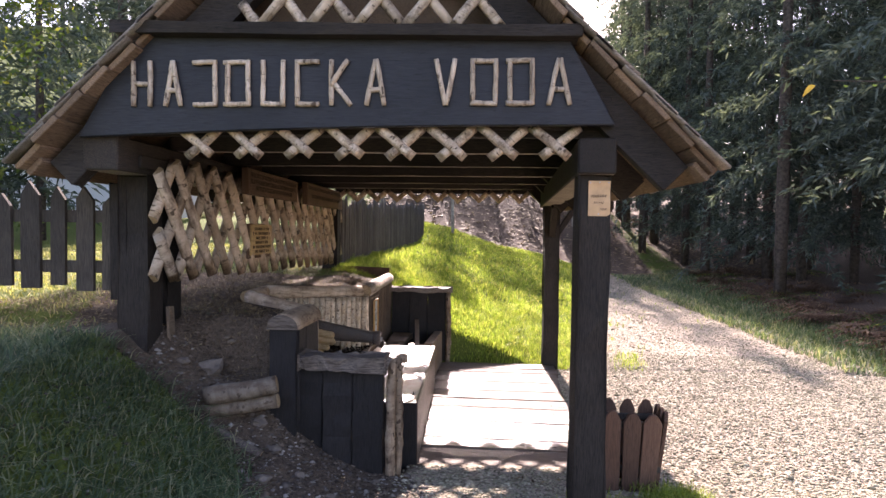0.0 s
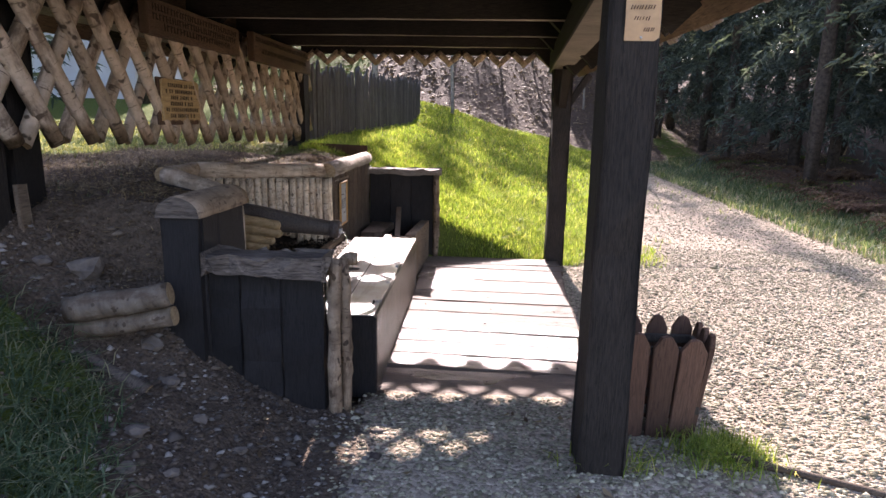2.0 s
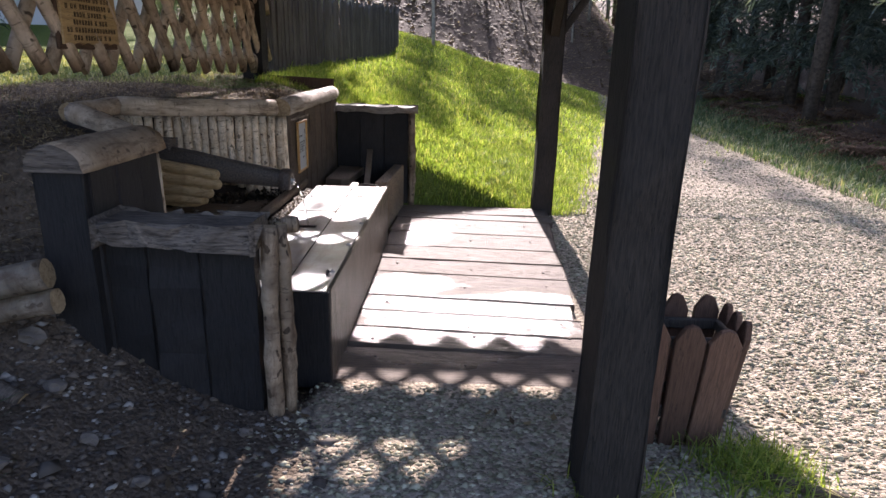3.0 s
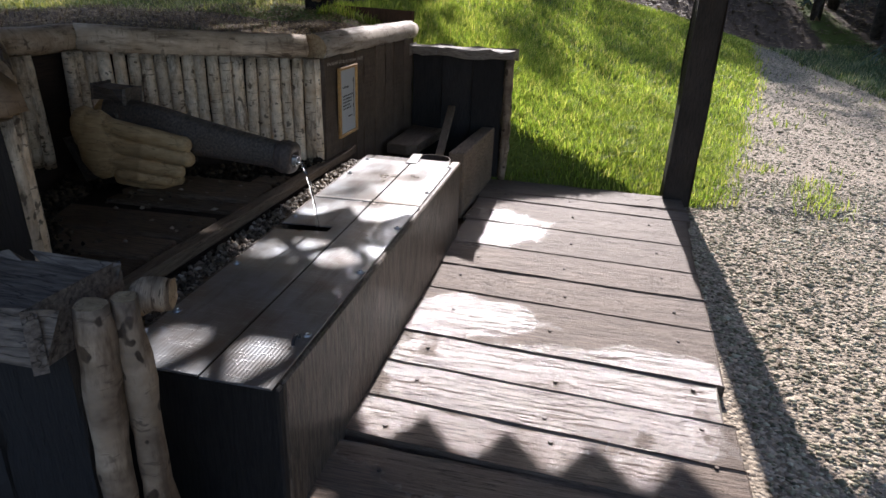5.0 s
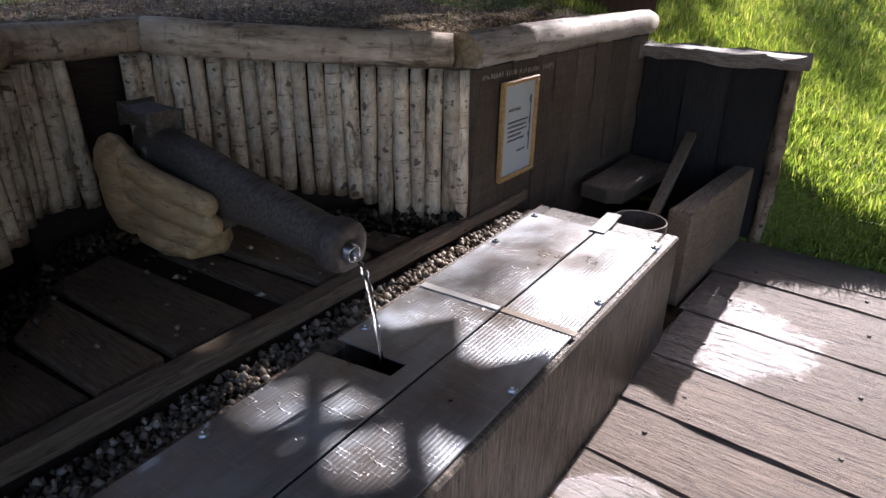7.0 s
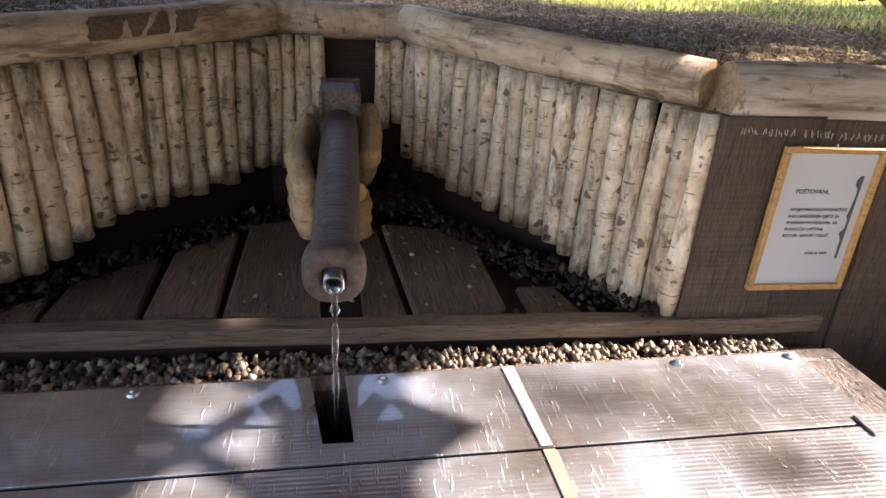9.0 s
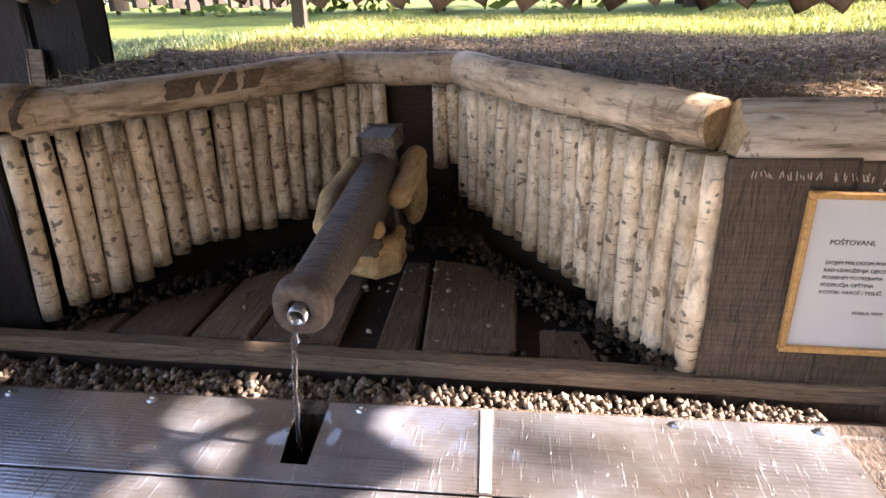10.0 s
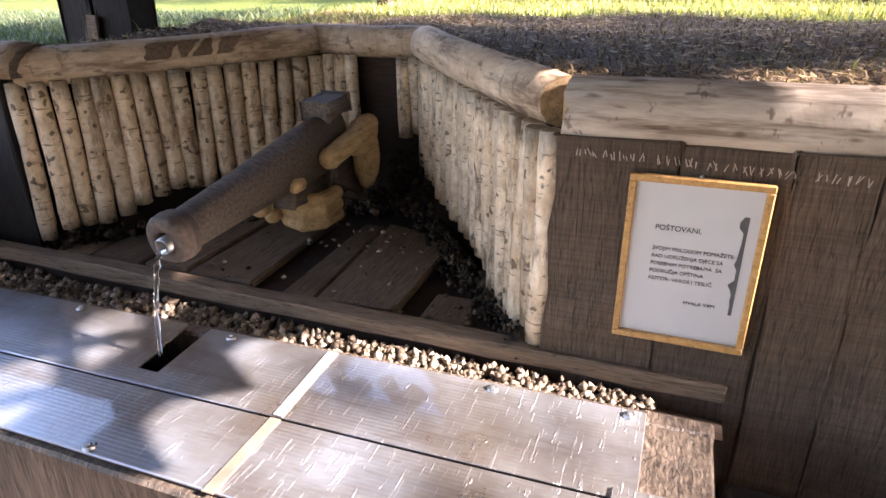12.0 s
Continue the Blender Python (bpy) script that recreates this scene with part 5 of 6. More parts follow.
near_end = end_wall(3.772, [-1.125, -0.955, -0.782, -0.600], 0.06, 0.697, "dark plank end wall under a half log cap", ((-0.560, 3.745, 1.15), (-0.528, 3.785, 1.05)), M_BOARDZ, 0.062)
part("cap_log", beam((-1.082, 3.770, 0.734), (-0.588, 3.767, 0.730), 0.168, 0.072, 0.014, 9, 0.0018), M_OLDCAP, near_end, "weathered split log cap")
put("cap_stub", pole_mesh(0.028, 1.0, 9, 4, 0.25, 0.004, 0.1, seed=96), [M_EDGE, M_CUT], near_end, "broken branch stub", m=along((-0.535, 3.82, 0.742), (-0.478, 3.84, 0.742), 0.0))
far_end = end_wall(7.20, [-0.99, -0.79, -0.59, -0.385], 0.02, 0.81, "dark plank end wall with a flat cap and birch edge", ((-0.365, 7.18, 1.25), (-0.360, 7.215, 0.9)), M_BOARDZ)
part("cap_board", beam((-1.00, 7.20, 0.838), (-0.325, 7.20, 0.834), 0.15, 0.05, 0.012, 8, 0.004), M_GREYX, far_end, "weathered cap board")
tagged(part("edging_board", beam((-1.75, 7.45, 1.01), (-1.06, 7.40, 0.995), 0.03, 0.12, 0.006, 6, 0.003), M_RUSTIC), "red-brown edging board behind the birch log", "board")


# ---- picket litter bin ----
def bin_():
    c_ = Vector((0.80, 3.77, 0.06))
    t = thing("picket_bin", c_, "litter bin of red-brown pointed pickets standing against the post", "litter bin")
    def picket(x0, y0, x1, y1, z1, w, face):
        bm = bmesh.new()
        prof = [(-w * 0.42, 0), (w * 0.42, 0), (w * 0.5, z1 - 0.055), (w * 0.22, z1 - 0.008), (0.0, z1), (-w * 0.22, z1 - 0.008), (-w * 0.5, z1 - 0.055)]
        lo = [bm.verts.new((x, -0.011, z)) for x, z in prof]
        hi = [bm.verts.new((x, 0.011, z)) for x, z in prof]
        bm.faces.new(lo)
        bm.faces.new(hi[::-1])
        for i in range(len(prof)):
            k2 = (i + 1) % len(prof)
            bm.faces.new((lo[k2], lo[i], hi[i], hi[k2]))
        bmesh.ops.recalc_face_normals(bm, faces=bm.faces)
        sharp = [e for e in bm.edges if e.calc_face_angle(0) > 0.9]
        bmesh.ops.bevel(bm, geom=sharp, offset=0.003, segments=1, affect="EDGES")
        d = Vector((x1 - x0, y1 - y0, z1)).normalized()
        sx = Vector((face[1], -face[0], 0)).normalized()
        sx = (sx - d * sx.dot(d)).normalized()
        sy = d.cross(sx)
        m = Matrix((sx, sy, d)).transposed().to_4x4()
        part("picket", bm, M_RUSTIC, t, m=Matrix.Translation((x0, y0, c_.z)) @ m)
    for k in range(3):
        picket(0.688 + 0.095 * k, 3.69, 0.677 + 0.112 * k, 3.655, 0.462 - 0.010 * k, 0.092 + 0.006 * k, (0, -1))
        picket(0.700 + 0.094 * k, 3.87, 0.712 + 0.108 * k, 3.90, 0.465, 0.085, (0, 1))
    for k in range(3):
        picket(0.935, 3.725 + 0.06 * k, 0.985, 3.715 + 0.075 * k, 0.45, 0.065, (1, 0))
        picket(0.648, 3.725 + 0.06 * k, 0.612, 3.715 + 0.075 * k, 0.45, 0.065, (-1, 0))
    for z in (0.18, 0.43):
        for a, b2 in (((0.655, 3.70), (0.955, 3.70)), ((0.655, 3.86), (0.955, 3.86)), ((0.655, 3.705), (0.655, 3.855)), ((0.950, 3.705), (0.950, 3.855))):
            part("rail", beam((*a, z), (*b2, z), 0.02, 0.035, 0.003), M_DARKPICK, t)


bin_()


# ---- picket fences ----
def picket_mesh(w, h_, seed, blunt=0.0):
    rr = random.Random(seed)
    bm = bmesh.new()
    tip = rr.uniform(-0.1, 0.1) * w
    prof = [(-w / 2, 0), (w / 2, 0), (w / 2, h_ * 0.5), (w / 2 * rr.uniform(0.9, 1.0), h_ - w * 0.75), (tip, h_), (-w / 2 * rr.uniform(0.9, 1.0), h_ - w * 0.75 * rr.uniform(0.8, 1.1)), (-w / 2, h_ * 0.5)]
    lo = [bm.verts.new((x, -0.011, z)) for x, z in prof]
    hi = [bm.verts.new((x, 0.011, z)) for x, z in prof]
    bm.faces.new(lo)
    bm.faces.new(hi[::-1])
    for i in range(len(prof)):
        k2 = (i + 1) % len(prof)
        bm.faces.new((lo[k2], lo[i], hi[i], hi[k2]))
    bmesh.ops.recalc_face_normals(bm, faces=bm.faces)
    me = bpy.data.meshes.new("picket")
    bm.to_mesh(me)
    bm.free()
    return me


def fence(name, a, c_, gap, meshes, lift, rails, label, lean=0.02, posts_to=99):
    a, c_ = Vector(a), Vector(c_)
    t = thing(name, (a.x, a.y, zat(a.x, a.y)), label, "fence")
    d = (c_ - a)
    n = int(d.length / gap)
    yaw = math.atan2(d.y, d.x)
    for k in range(n + 1):
        p = a.lerp(c_, k / n)
        m = Matrix.Translation((p.x, p.y, p.z + rng.uniform(-0.02, 0.02))) @ Matrix.Rotation(yaw, 4, "Z") @ Matrix.Rotation(rng.uniform(-lean, lean), 4, "Y") @ Matrix.Diagonal((rng.uniform(0.8, 1.15), 1, rng.uniform(0.91, 1.07), 1))
        put("picket", rng.choice(meshes), None, t, m=m)
    side = Vector((-d.y, d.x, 0)).normalized() * 0.026
    for z in rails:
        part("rail", beam(a + side + Vector((0, 0, z)), c_ + side + Vector((0, 0, z)), 0.03, 0.06, 0.004), meshes[0].materials[0], t)
    n_post = max(2, int(d.length / 1.8) + 1)
    for k in range(min(n_post, posts_to)):
        p = a.lerp(c_, k / (n_post - 1)) + side * 2.4
        part("fence_post", beam((p.x, p.y, zat(p.x, p.y) - 0.15), (p.x, p.y, p.z + rails[-1] + 0.1), 0.08, 0.08, 0.006, up=(0, 1, 0)), meshes[0].materials[0], t)


dark_p = [picket_mesh(0.10, 0.56, k) for k in range(4)]
old_p = [picket_mesh(0.085, 0.86, 10 + k) for k in range(5)]
for ms, mm in ((dark_p, M_DARKPICK), (old_p, M_OLDPICK)):
    for q in ms:
        q.materials.append(mm)
fence("picket_fence", (-4.6, 3.62, 1.15), (-2.09, 3.58, 1.15), 0.152, dark_p, 0, (0.12, 0.40), "dark wooden picket fence on top of the bank", posts_to=1)
fence("picket_fence", (-1.72, 8.0, 1.02), (-1.25, 15.0, 1.24), 0.112, old_p, 0, (0.22, 0.62), "old silver-grey picket fence along the grassy slope", 0.075)


# ---- loose wood and stones on the earth bank ----
def loose_log(a, c_, r_, seed, label, material=M_GREYLOG):
    a, c_ = Vector(a), Vector(c_)
    tagged(put("birch_log", pole_mesh(r_, 1.0, 12, 10, 0.08, 0.008, 0.10, seed=seed), [material, M_CUT], m=along(a, c_, 0.4)), label, "log")


loose_log((-1.535, 3.49, 0.580), (-1.165, 3.575, 0.650), 0.054, 100, "grey split birch log lying on the earth bank")
loose_log((-1.555, 3.55, 0.490), (-1.165, 3.585, 0.548), 0.045, 101, "short grey birch log lying under another log")
loose_log((-1.535, 3.445, 0.455), (-1.20, 3.43, 0.300), 0.028, 102, "dark dead branch lying on the bank", M_OLDCAP)
loose_log((0.97, 3.47, 0.115), (2.25, 2.86, 0.09), 0.016, 103, "long thin dead branch lying on the gravel", M_LEDGE)
tagged(part("wooden_peg", beam((-1.825, 3.712, 0.84), (-1.838, 3.722, 1.036), 0.014, 0.055, 0.004, 3, 0.001, up=(0, 1, 0)), M_LEDGE), "short split wooden peg driven in beside the post foot", "peg")
for k, (x, y, s) in enumerate(((-1.58, 3.72, 0.10), (-1.28, 3.62, 0.06), (-1.15, 3.50, 0.05), (-0.98, 3.36, 0.04), (-1.10, 3.15, 0.05), (-1.02, 2.95, 0.045), (-0.92, 3.02, 0.035), (-1.72, 3.64, 0.05), (-0.47, 3.80, 0.04), (-0.62, 3.60, 0.03), (-0.80, 3.28, 0.035))):
    bm = bmesh.new()
    bmesh.ops.create_icosphere(bm, subdivisions=2, radius=1.0)
    for v_ in bm.verts:
        v_.co *= 1 + 0.55 * noise.noise(v_.co * 1.6 + Vector((k * 7, 0, 0)))
        v_.co = Vector((v_.co.x * s * 0.75, v_.co.y * s * 0.6, v_.co.z * s * 0.45))
    tagged(part("stone", bm, M_ROCK, m=Matrix.Translation((x, y, zat(x, y) + s * 0.2)), smooth=False), "grey-brown stone lying on the earth", "stone", "stones on the bank")

# ---- gravel, pebbles, grass ----
nrng = np.random.RandomState(3)


def stones(name, x, y, z, size, material, label, category, squash=0.5):
    n = len(x)
    base = np.array([(1, 0, 0), (-1, 0, 0), (0, 1, 0), (0, -1, 0), (0, 0, 1), (0, 0, -1)], float)
    tri = np.array([(0, 2, 4), (2, 1, 4), (1, 3, 4), (3, 0, 4), (2, 0, 5), (1, 2, 5), (3, 1, 5), (0, 3, 5)])
    v_ = base[None] * (1 + nrng.uniform(-0.35, 0.35, (n, 6, 1))) + nrng.uniform(-0.3, 0.3, (n, 6, 3))
    a = nrng.uniform(0, 6.28, n)
    ca, sa = np.cos(a)[:, None], np.sin(a)[:, None]
    vx = (v_[..., 0] * ca - v_[..., 1] * sa) * size[:, None]
    vy = (v_[..., 0] * sa + v_[..., 1] * ca) * 0.75 * size[:, None]
    vz = v_[..., 2] * squash * size[:, None]
    P = np.stack([vx + x[:, None], vy + y[:, None], vz + z[:, None]], -1).reshape(-1, 3)
    T = (tri[None] + (np.arange(n) * 6)[:, None, None]).reshape(-1, 3)
    ob = put(name, from_arrays(name, P, T), material)
    return tagged(ob, label, category, kind="stuff")


def scatter(n, x0, x1, y0, y1, keep):
    x, y = nrng.uniform(x0, x1, n), nrng.uniform(y0, y1, n)
    k = keep(x, y) > nrng.uniform(0, 1, n)
    return x[k], y[k]


def gravel_keep(x, y):
    g = zones(x, y)[0]
    on_deck = (x < 0.74) & (x > -0.5) & (y > 4.06) & (y < 7.16)
    return np.where(on_deck, 0, g)


gx1, gy1 = scatter(105000, -0.6, 4.6, 1.2, 8.0, gravel_keep)
gx2, gy2 = scatter(30000, 1.0, 5.4, 8.0, 18.0, gravel_keep)
gxs, gys = np.r_[gx1, gx2], np.r_[gy1, gy2]
sz = (nrng.gamma(3.0, 0.0018, len(gxs)) + 0.0035) * np.where(gys > 8, 1.2, 1.0)
stones("gravel", gxs, gys, zmany(gxs, gys) + sz * 0.15, sz, M_STONE, "loose grey and beige gravel", "gravel")
dx, dy = scatter(3000, -1.95, -0.3, 2.3, 3.8, lambda x, y: np.where(y < 3.74, 1, 0) * (1 - zones(x, y)[1] * 0.85))
sz = nrng.gamma(2.0, 0.0032, len(dx)) + 0.003
stones("bank_stones", dx, dy, zmany(dx, dy) + sz * 0.2, sz, M_BANKSTONE, "small stones strewn over the earth bank", "stones")
cx_, cy_ = scatter(5000, -2.0, -0.55, 2.3, 4.15, lambda x, y: np.where((y < 3.78) | (x < -1.3), 1, 0) * (1 - zones(x, y)[1] * 0.8))
sz = nrng.gamma(2.0, 0.0032, len(cx_)) + 0.003
stones("earth_clods", cx_, cy_, zmany(cx_, cy_) + sz * 0.1, sz, M_CLOD, "crumbly brown clods on the earth bank", "earth")
py = 4.0 + 1.95 * nrng.uniform(0, 1, 2600) ** 1.15
px = nrng.uniform(0, 1, 2600)
px = (left_x(py) - 0.022) * px + (-0.980) * (1 - px)
sz = nrng.uniform(0.006, 0.014, 2600)
stones("pebbles", px, py, 0.380 + nrng.uniform(0, 0.026, 2600), sz, M_PEBBLE, "brown and cream river pebbles between ledge and trough", "pebbles", 0.8)
px, py = nrng.uniform(-1.65, -1.05, 260), nrng.uniform(4.4, 5.6, 260)
inside = np.abs(py - 5.0) < 0.62 - 0.62 * (-1.05 - px) * 0.8
px, py = px[inside], py[inside]
near = np.exp(-((px + 1.42) ** 2 + (py - 5.06) ** 2) / 0.02) + np.exp(-((py - 5.5) ** 2) / 0.01) + 0.15
k = near > nrng.uniform(0, 1, len(px))
px, py = px[k], py[k]
sz = nrng.uniform(0.006, 0.014, len(px))
stones("niche_pebbles", px, py, np.full(len(px), 0.436), sz, M_PEBBLE, "pebbles lying on the niche floor", "pebbles")

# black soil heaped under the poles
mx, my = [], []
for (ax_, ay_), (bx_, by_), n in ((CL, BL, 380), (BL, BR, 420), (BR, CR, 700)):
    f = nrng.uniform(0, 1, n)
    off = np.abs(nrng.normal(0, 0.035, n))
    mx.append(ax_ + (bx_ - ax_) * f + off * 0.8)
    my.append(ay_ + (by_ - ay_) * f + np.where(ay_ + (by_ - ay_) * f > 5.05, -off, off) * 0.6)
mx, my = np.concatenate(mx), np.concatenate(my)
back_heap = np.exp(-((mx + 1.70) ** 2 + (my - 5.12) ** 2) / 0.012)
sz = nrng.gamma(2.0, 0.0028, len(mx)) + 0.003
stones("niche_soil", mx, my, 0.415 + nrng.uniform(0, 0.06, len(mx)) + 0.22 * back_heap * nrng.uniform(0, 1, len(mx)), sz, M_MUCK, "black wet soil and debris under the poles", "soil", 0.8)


def blades(name, x, y, length, width, lean, material, label, category="grass"):
    n = len(x)
    z = zmany(x, y)
    a = nrng.uniform(0, 6.28, n)
    dx_, dy_ = np.cos(a), np.sin(a)
    sx, sy = -dy_, dx_
    L = length * nrng.uniform(0.55, 1.25, n)
    b_ = lean * nrng.uniform(0.2, 1.3, n)
    P = np.zeros((n, 5, 3))
    for k, (f, w) in enumerate(((0, 1), (0, -1), (0.55, 0.8), (0.55, -0.8), (1.0, 0))):
        P[:, k, 0] = x + sx * width * w * 0.5 + dx_ * L * b_ * f * f
        P[:, k, 1] = y + sy * width * w * 0.5 + dy_ * L * b_ * f * f
        P[:, k, 2] = z - 0.005 + L * f * (1 - 0.35 * b_ * f)
    T = np.array([(0, 1, 3), (0, 3, 2), (2, 3, 4)])
    T = (T[None] + (np.arange(n) * 5)[:, None, None]).reshape(-1, 3)
    return tagged(put(name, from_arrays(name, P.reshape(-1, 3), T), material), label, category, kind="stuff")


def clumps(x, y, scale=3.2):
    return np.array([max(0.0, noise.noise(Vector((a * scale, c_ * scale, 9.0))) * 2.2) for a, c_ in zip(x, y)])


def lawn_keep(x, y):
    g = zones(x, y)[1]
    return np.where((y > 7.16) & (x > -1.7) & ((x > -0.30) | (y > 7.27)), g * np.clip(1.04 - zones(x, y)[0] * 1.05, np.where(x < 2.3, 0.16 * clumps(x, y, 2.6), 0.01), 1), 0)


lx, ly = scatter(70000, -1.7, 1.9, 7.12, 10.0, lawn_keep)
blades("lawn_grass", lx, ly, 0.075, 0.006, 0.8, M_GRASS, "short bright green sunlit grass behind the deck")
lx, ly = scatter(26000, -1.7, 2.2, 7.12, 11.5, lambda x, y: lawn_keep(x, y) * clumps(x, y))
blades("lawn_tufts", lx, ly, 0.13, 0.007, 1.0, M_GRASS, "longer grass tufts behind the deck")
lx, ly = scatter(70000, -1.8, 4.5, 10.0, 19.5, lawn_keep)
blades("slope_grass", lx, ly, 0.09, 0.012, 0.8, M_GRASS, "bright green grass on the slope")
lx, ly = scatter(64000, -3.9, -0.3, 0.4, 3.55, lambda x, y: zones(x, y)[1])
blades("bank_grass", lx, ly, 0.105, 0.006, 1.7, M_GRASSD, "long grass on the shaded bank, shade put into its colour")
lx, ly = scatter(40000, -7, -2.05, 3.3, 12, lambda x, y: zones(x, y)[1])
blades("meadow_grass", lx, ly, 0.055, 0.008, 1.1, M_MEADOW, "sunlit meadow grass behind the lattice")
lx, ly = scatter(9000, 0.30, 1.25, 3.22, 3.75, lambda x, y: np.exp(-((x - 1.0) / 0.12) ** 2 - ((y - 3.52) / 0.13) ** 2) + 0.12 * np.exp(-((x - 0.6) / 0.25) ** 2 - ((y - 3.36) / 0.07) ** 2))
blades("tuft_grass", lx, ly, 0.09, 0.005, 1.1, M_GRASS, "green grass tuft by the picket bin")
lx, ly = scatter(36000, 4.0, 7.0, 2.0, 20, lambda x, y: zones(x, y)[1])
blades("verge_grass", lx, ly, 0.13, 0.012, 0.9, M_GRASSD, "rough grass verge along the gravel road")
lx, ly = scatter(22000, -3.3, -1.12, 3.7, 7.6, lambda x, y: np.where(x < wall_line(y) - 0.06, 1.0, 0))
blades("dry_straw", lx, ly, 0.045, 0.004, 2.4, M_LEAF, "dry straw and needles on the shaded earth", "straw")


def leaves(name, x, y, size, material, label, z=None, lift=0.01):
    n = len(x)
    z = zmany(x, y) if z is None else z
    a, t1 = nrng.uniform(0, 6.28, n), nrng.uniform(-0.5, 0.5, n)
    P = np.zeros((n, 4, 3))
    s = size * nrng.uniform(0.5, 1.3, n)
    for k, (u, w) in enumerate(((-1, 0), (0, -0.45), (1, 0), (0, 0.45))):
        P[:, k, 0] = x + (u * np.cos(a) - w * np.sin(a)) * s
        P[:, k, 1] = y + (u * np.sin(a) + w * np.cos(a)) * s
        P[:, k, 2] = z + lift + u * t1 * s * 0.5 + (0.15 * s if k in (0, 2) else 0)
    T = np.array([(0, 1, 2), (0, 2, 3)])
    T = (T[None] + (np.arange(n) * 4)[:, None, None]).reshape(-1, 3)
    return tagged(put(name, from_arrays(name, P.reshape(-1, 3), T), material), label, "leaves", kind="stuff")


lx, ly = scatter(26000, -8, 9, 16, 42, lambda x, y: zones(x, y)[2])
leaves("hill_leaves", lx, ly, 0.07, M_LEAF, "brown fallen leaves on the wooded slope")
lx, ly = scatter(8000, -3.2, -1.1, 3.7, 7.7, lambda x, y: np.where(x < wall_line(y) - 0.07, 1.0, 0))
leaves("litter_leaves", lx, ly, 0.017, M_LEAF, "small brown leaves on the earth behind the niche")
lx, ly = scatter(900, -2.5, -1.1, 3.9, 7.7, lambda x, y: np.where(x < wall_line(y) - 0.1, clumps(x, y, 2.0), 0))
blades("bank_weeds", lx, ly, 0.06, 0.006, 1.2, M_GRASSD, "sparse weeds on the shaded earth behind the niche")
lx, ly = scatter(260, -1.2, 2.0, 2.6, 9.0, lambda x, y: np.where((x > -0.5) & (x < 0.7) & (y > 4) & (y < 7.1), 0.0, 1.0))
leaves("strewn_leaves", lx, ly, 0.022, M_LEAF, "a few fallen leaves on gravel and grass")


# ---- trees ----
def spruce_meshes(seed, h_, bare, spread, n_whorl=26, dense=8):
    """Trunk and crown of one spruce at the origin: whorls of drooping boughs hung with needle sprays."""
    rr = np.random.RandomState(seed)
    trunk = pole_mesh(0.13 * h_ / 14, 1.0, 10, 8, 0.12, 0.02, 0.85, seed=seed)
    for v_ in trunk.vertices:
        v_.co.z *= h_
    P, T = [], []
    def spray(p, d, L, w):
        side = np.cross(d, rr.normal(size=3))
        side /= np.linalg.norm(side) + 1e-6
        q = len(P)
        droop = np.array([0, 0, -0.25 * L])
        P.extend([p, p + d * L * 0.45 + side * w, p + d * L + droop, p + d * L * 0.45 - side * w])
        T.extend([(q, q + 1, q + 2), (q, q + 2, q + 3)])
    for i in range(n_whorl):
        f = i / (n_whorl - 1)
        z = h_ * (bare + (1 - bare) * f)
        reach = spread * (1 - f) ** 0.8 + 0.15
        for b_ in range(rr.randint(4, 7)):
            a = rr.uniform(0, 6.28)
            d = np.array([math.cos(a), math.sin(a), rr.uniform(-0.35, 0.05)])
            L = reach * rr.uniform(0.6, 1.1)
            steps = max(4, int(L / 0.13))
            for s in range(steps):
                g = (s + rr.uniform(0, 0.7)) / steps
                if g < 0.12:
                    continue
                p = np.array([0, 0, z]) + d * L * g + np.array([0, 0, -0.22 * L * g * g])
                for q in range(dense):
                    dd = d * 0.6 + rr.normal(size=3) * 0.55
                    dd /= np.linalg.norm(dd)
                    spray(p + rr.normal(size=3) * 0.05, dd, rr.uniform(0.09, 0.23) * (8 / dense) ** 0.5, rr.uniform(0.010, 0.024) * (8 / dense) ** 0.6)
    return trunk, from_arrays("crown", np.array(P), np.array(T))


def broad_meshes(seed, h_, spread, low=0.25, leaf=1.0):
    """Trunk with limbs, and a loose crown of small leaves."""
    rr = np.random.RandomState(seed)
    trunk = pole_mesh(0.12 * h_ / 10, 1.0, 9, 8, 0.10, 0.05, 0.75, seed=seed)
    for v_ in trunk.vertices:
        v_.co.z *= h_
    P, T = [], []
    for i in range(70):
        f = rr.uniform(low, 1)
        a = rr.uniform(0, 6.28)
        L = spread * (1.15 - f) * rr.uniform(0.5, 1.1) + 0.3
        d = np.array([math.cos(a), math.sin(a), rr.uniform(0.0, 0.5)])
        tip = np.array([0, 0, h_ * f]) + d * L
        root = np.array([0, 0, h_ * f])
        q = len(P)
        sd = np.array([-d[1], d[0], 0]) * 0.012
        P.extend([root + sd, root - sd, tip])
        T.append((q, q + 1, q + 2))
        for s in range(45):
            g = rr.uniform(0.25, 1.08)
            p = root + d * L * g + rr.normal(size=3) * 0.16
            u, w = rr.normal(size=3), rr.normal(size=3)
            u /= np.linalg.norm(u)
            w -= u * w.dot(u)
            w /= np.linalg.norm(w)
            s_ = rr.uniform(0.035, 0.075) * leaf
            q = len(P)
            P.extend([p - u * s_, p - w * s_ * 0.5, p + u * s_, p + w * s_ * 0.5])
            T.extend([(q, q + 1, q + 2), (q, q + 2, q + 3)])
    return trunk, from_arrays("crown", np.array(P), np.array(T))


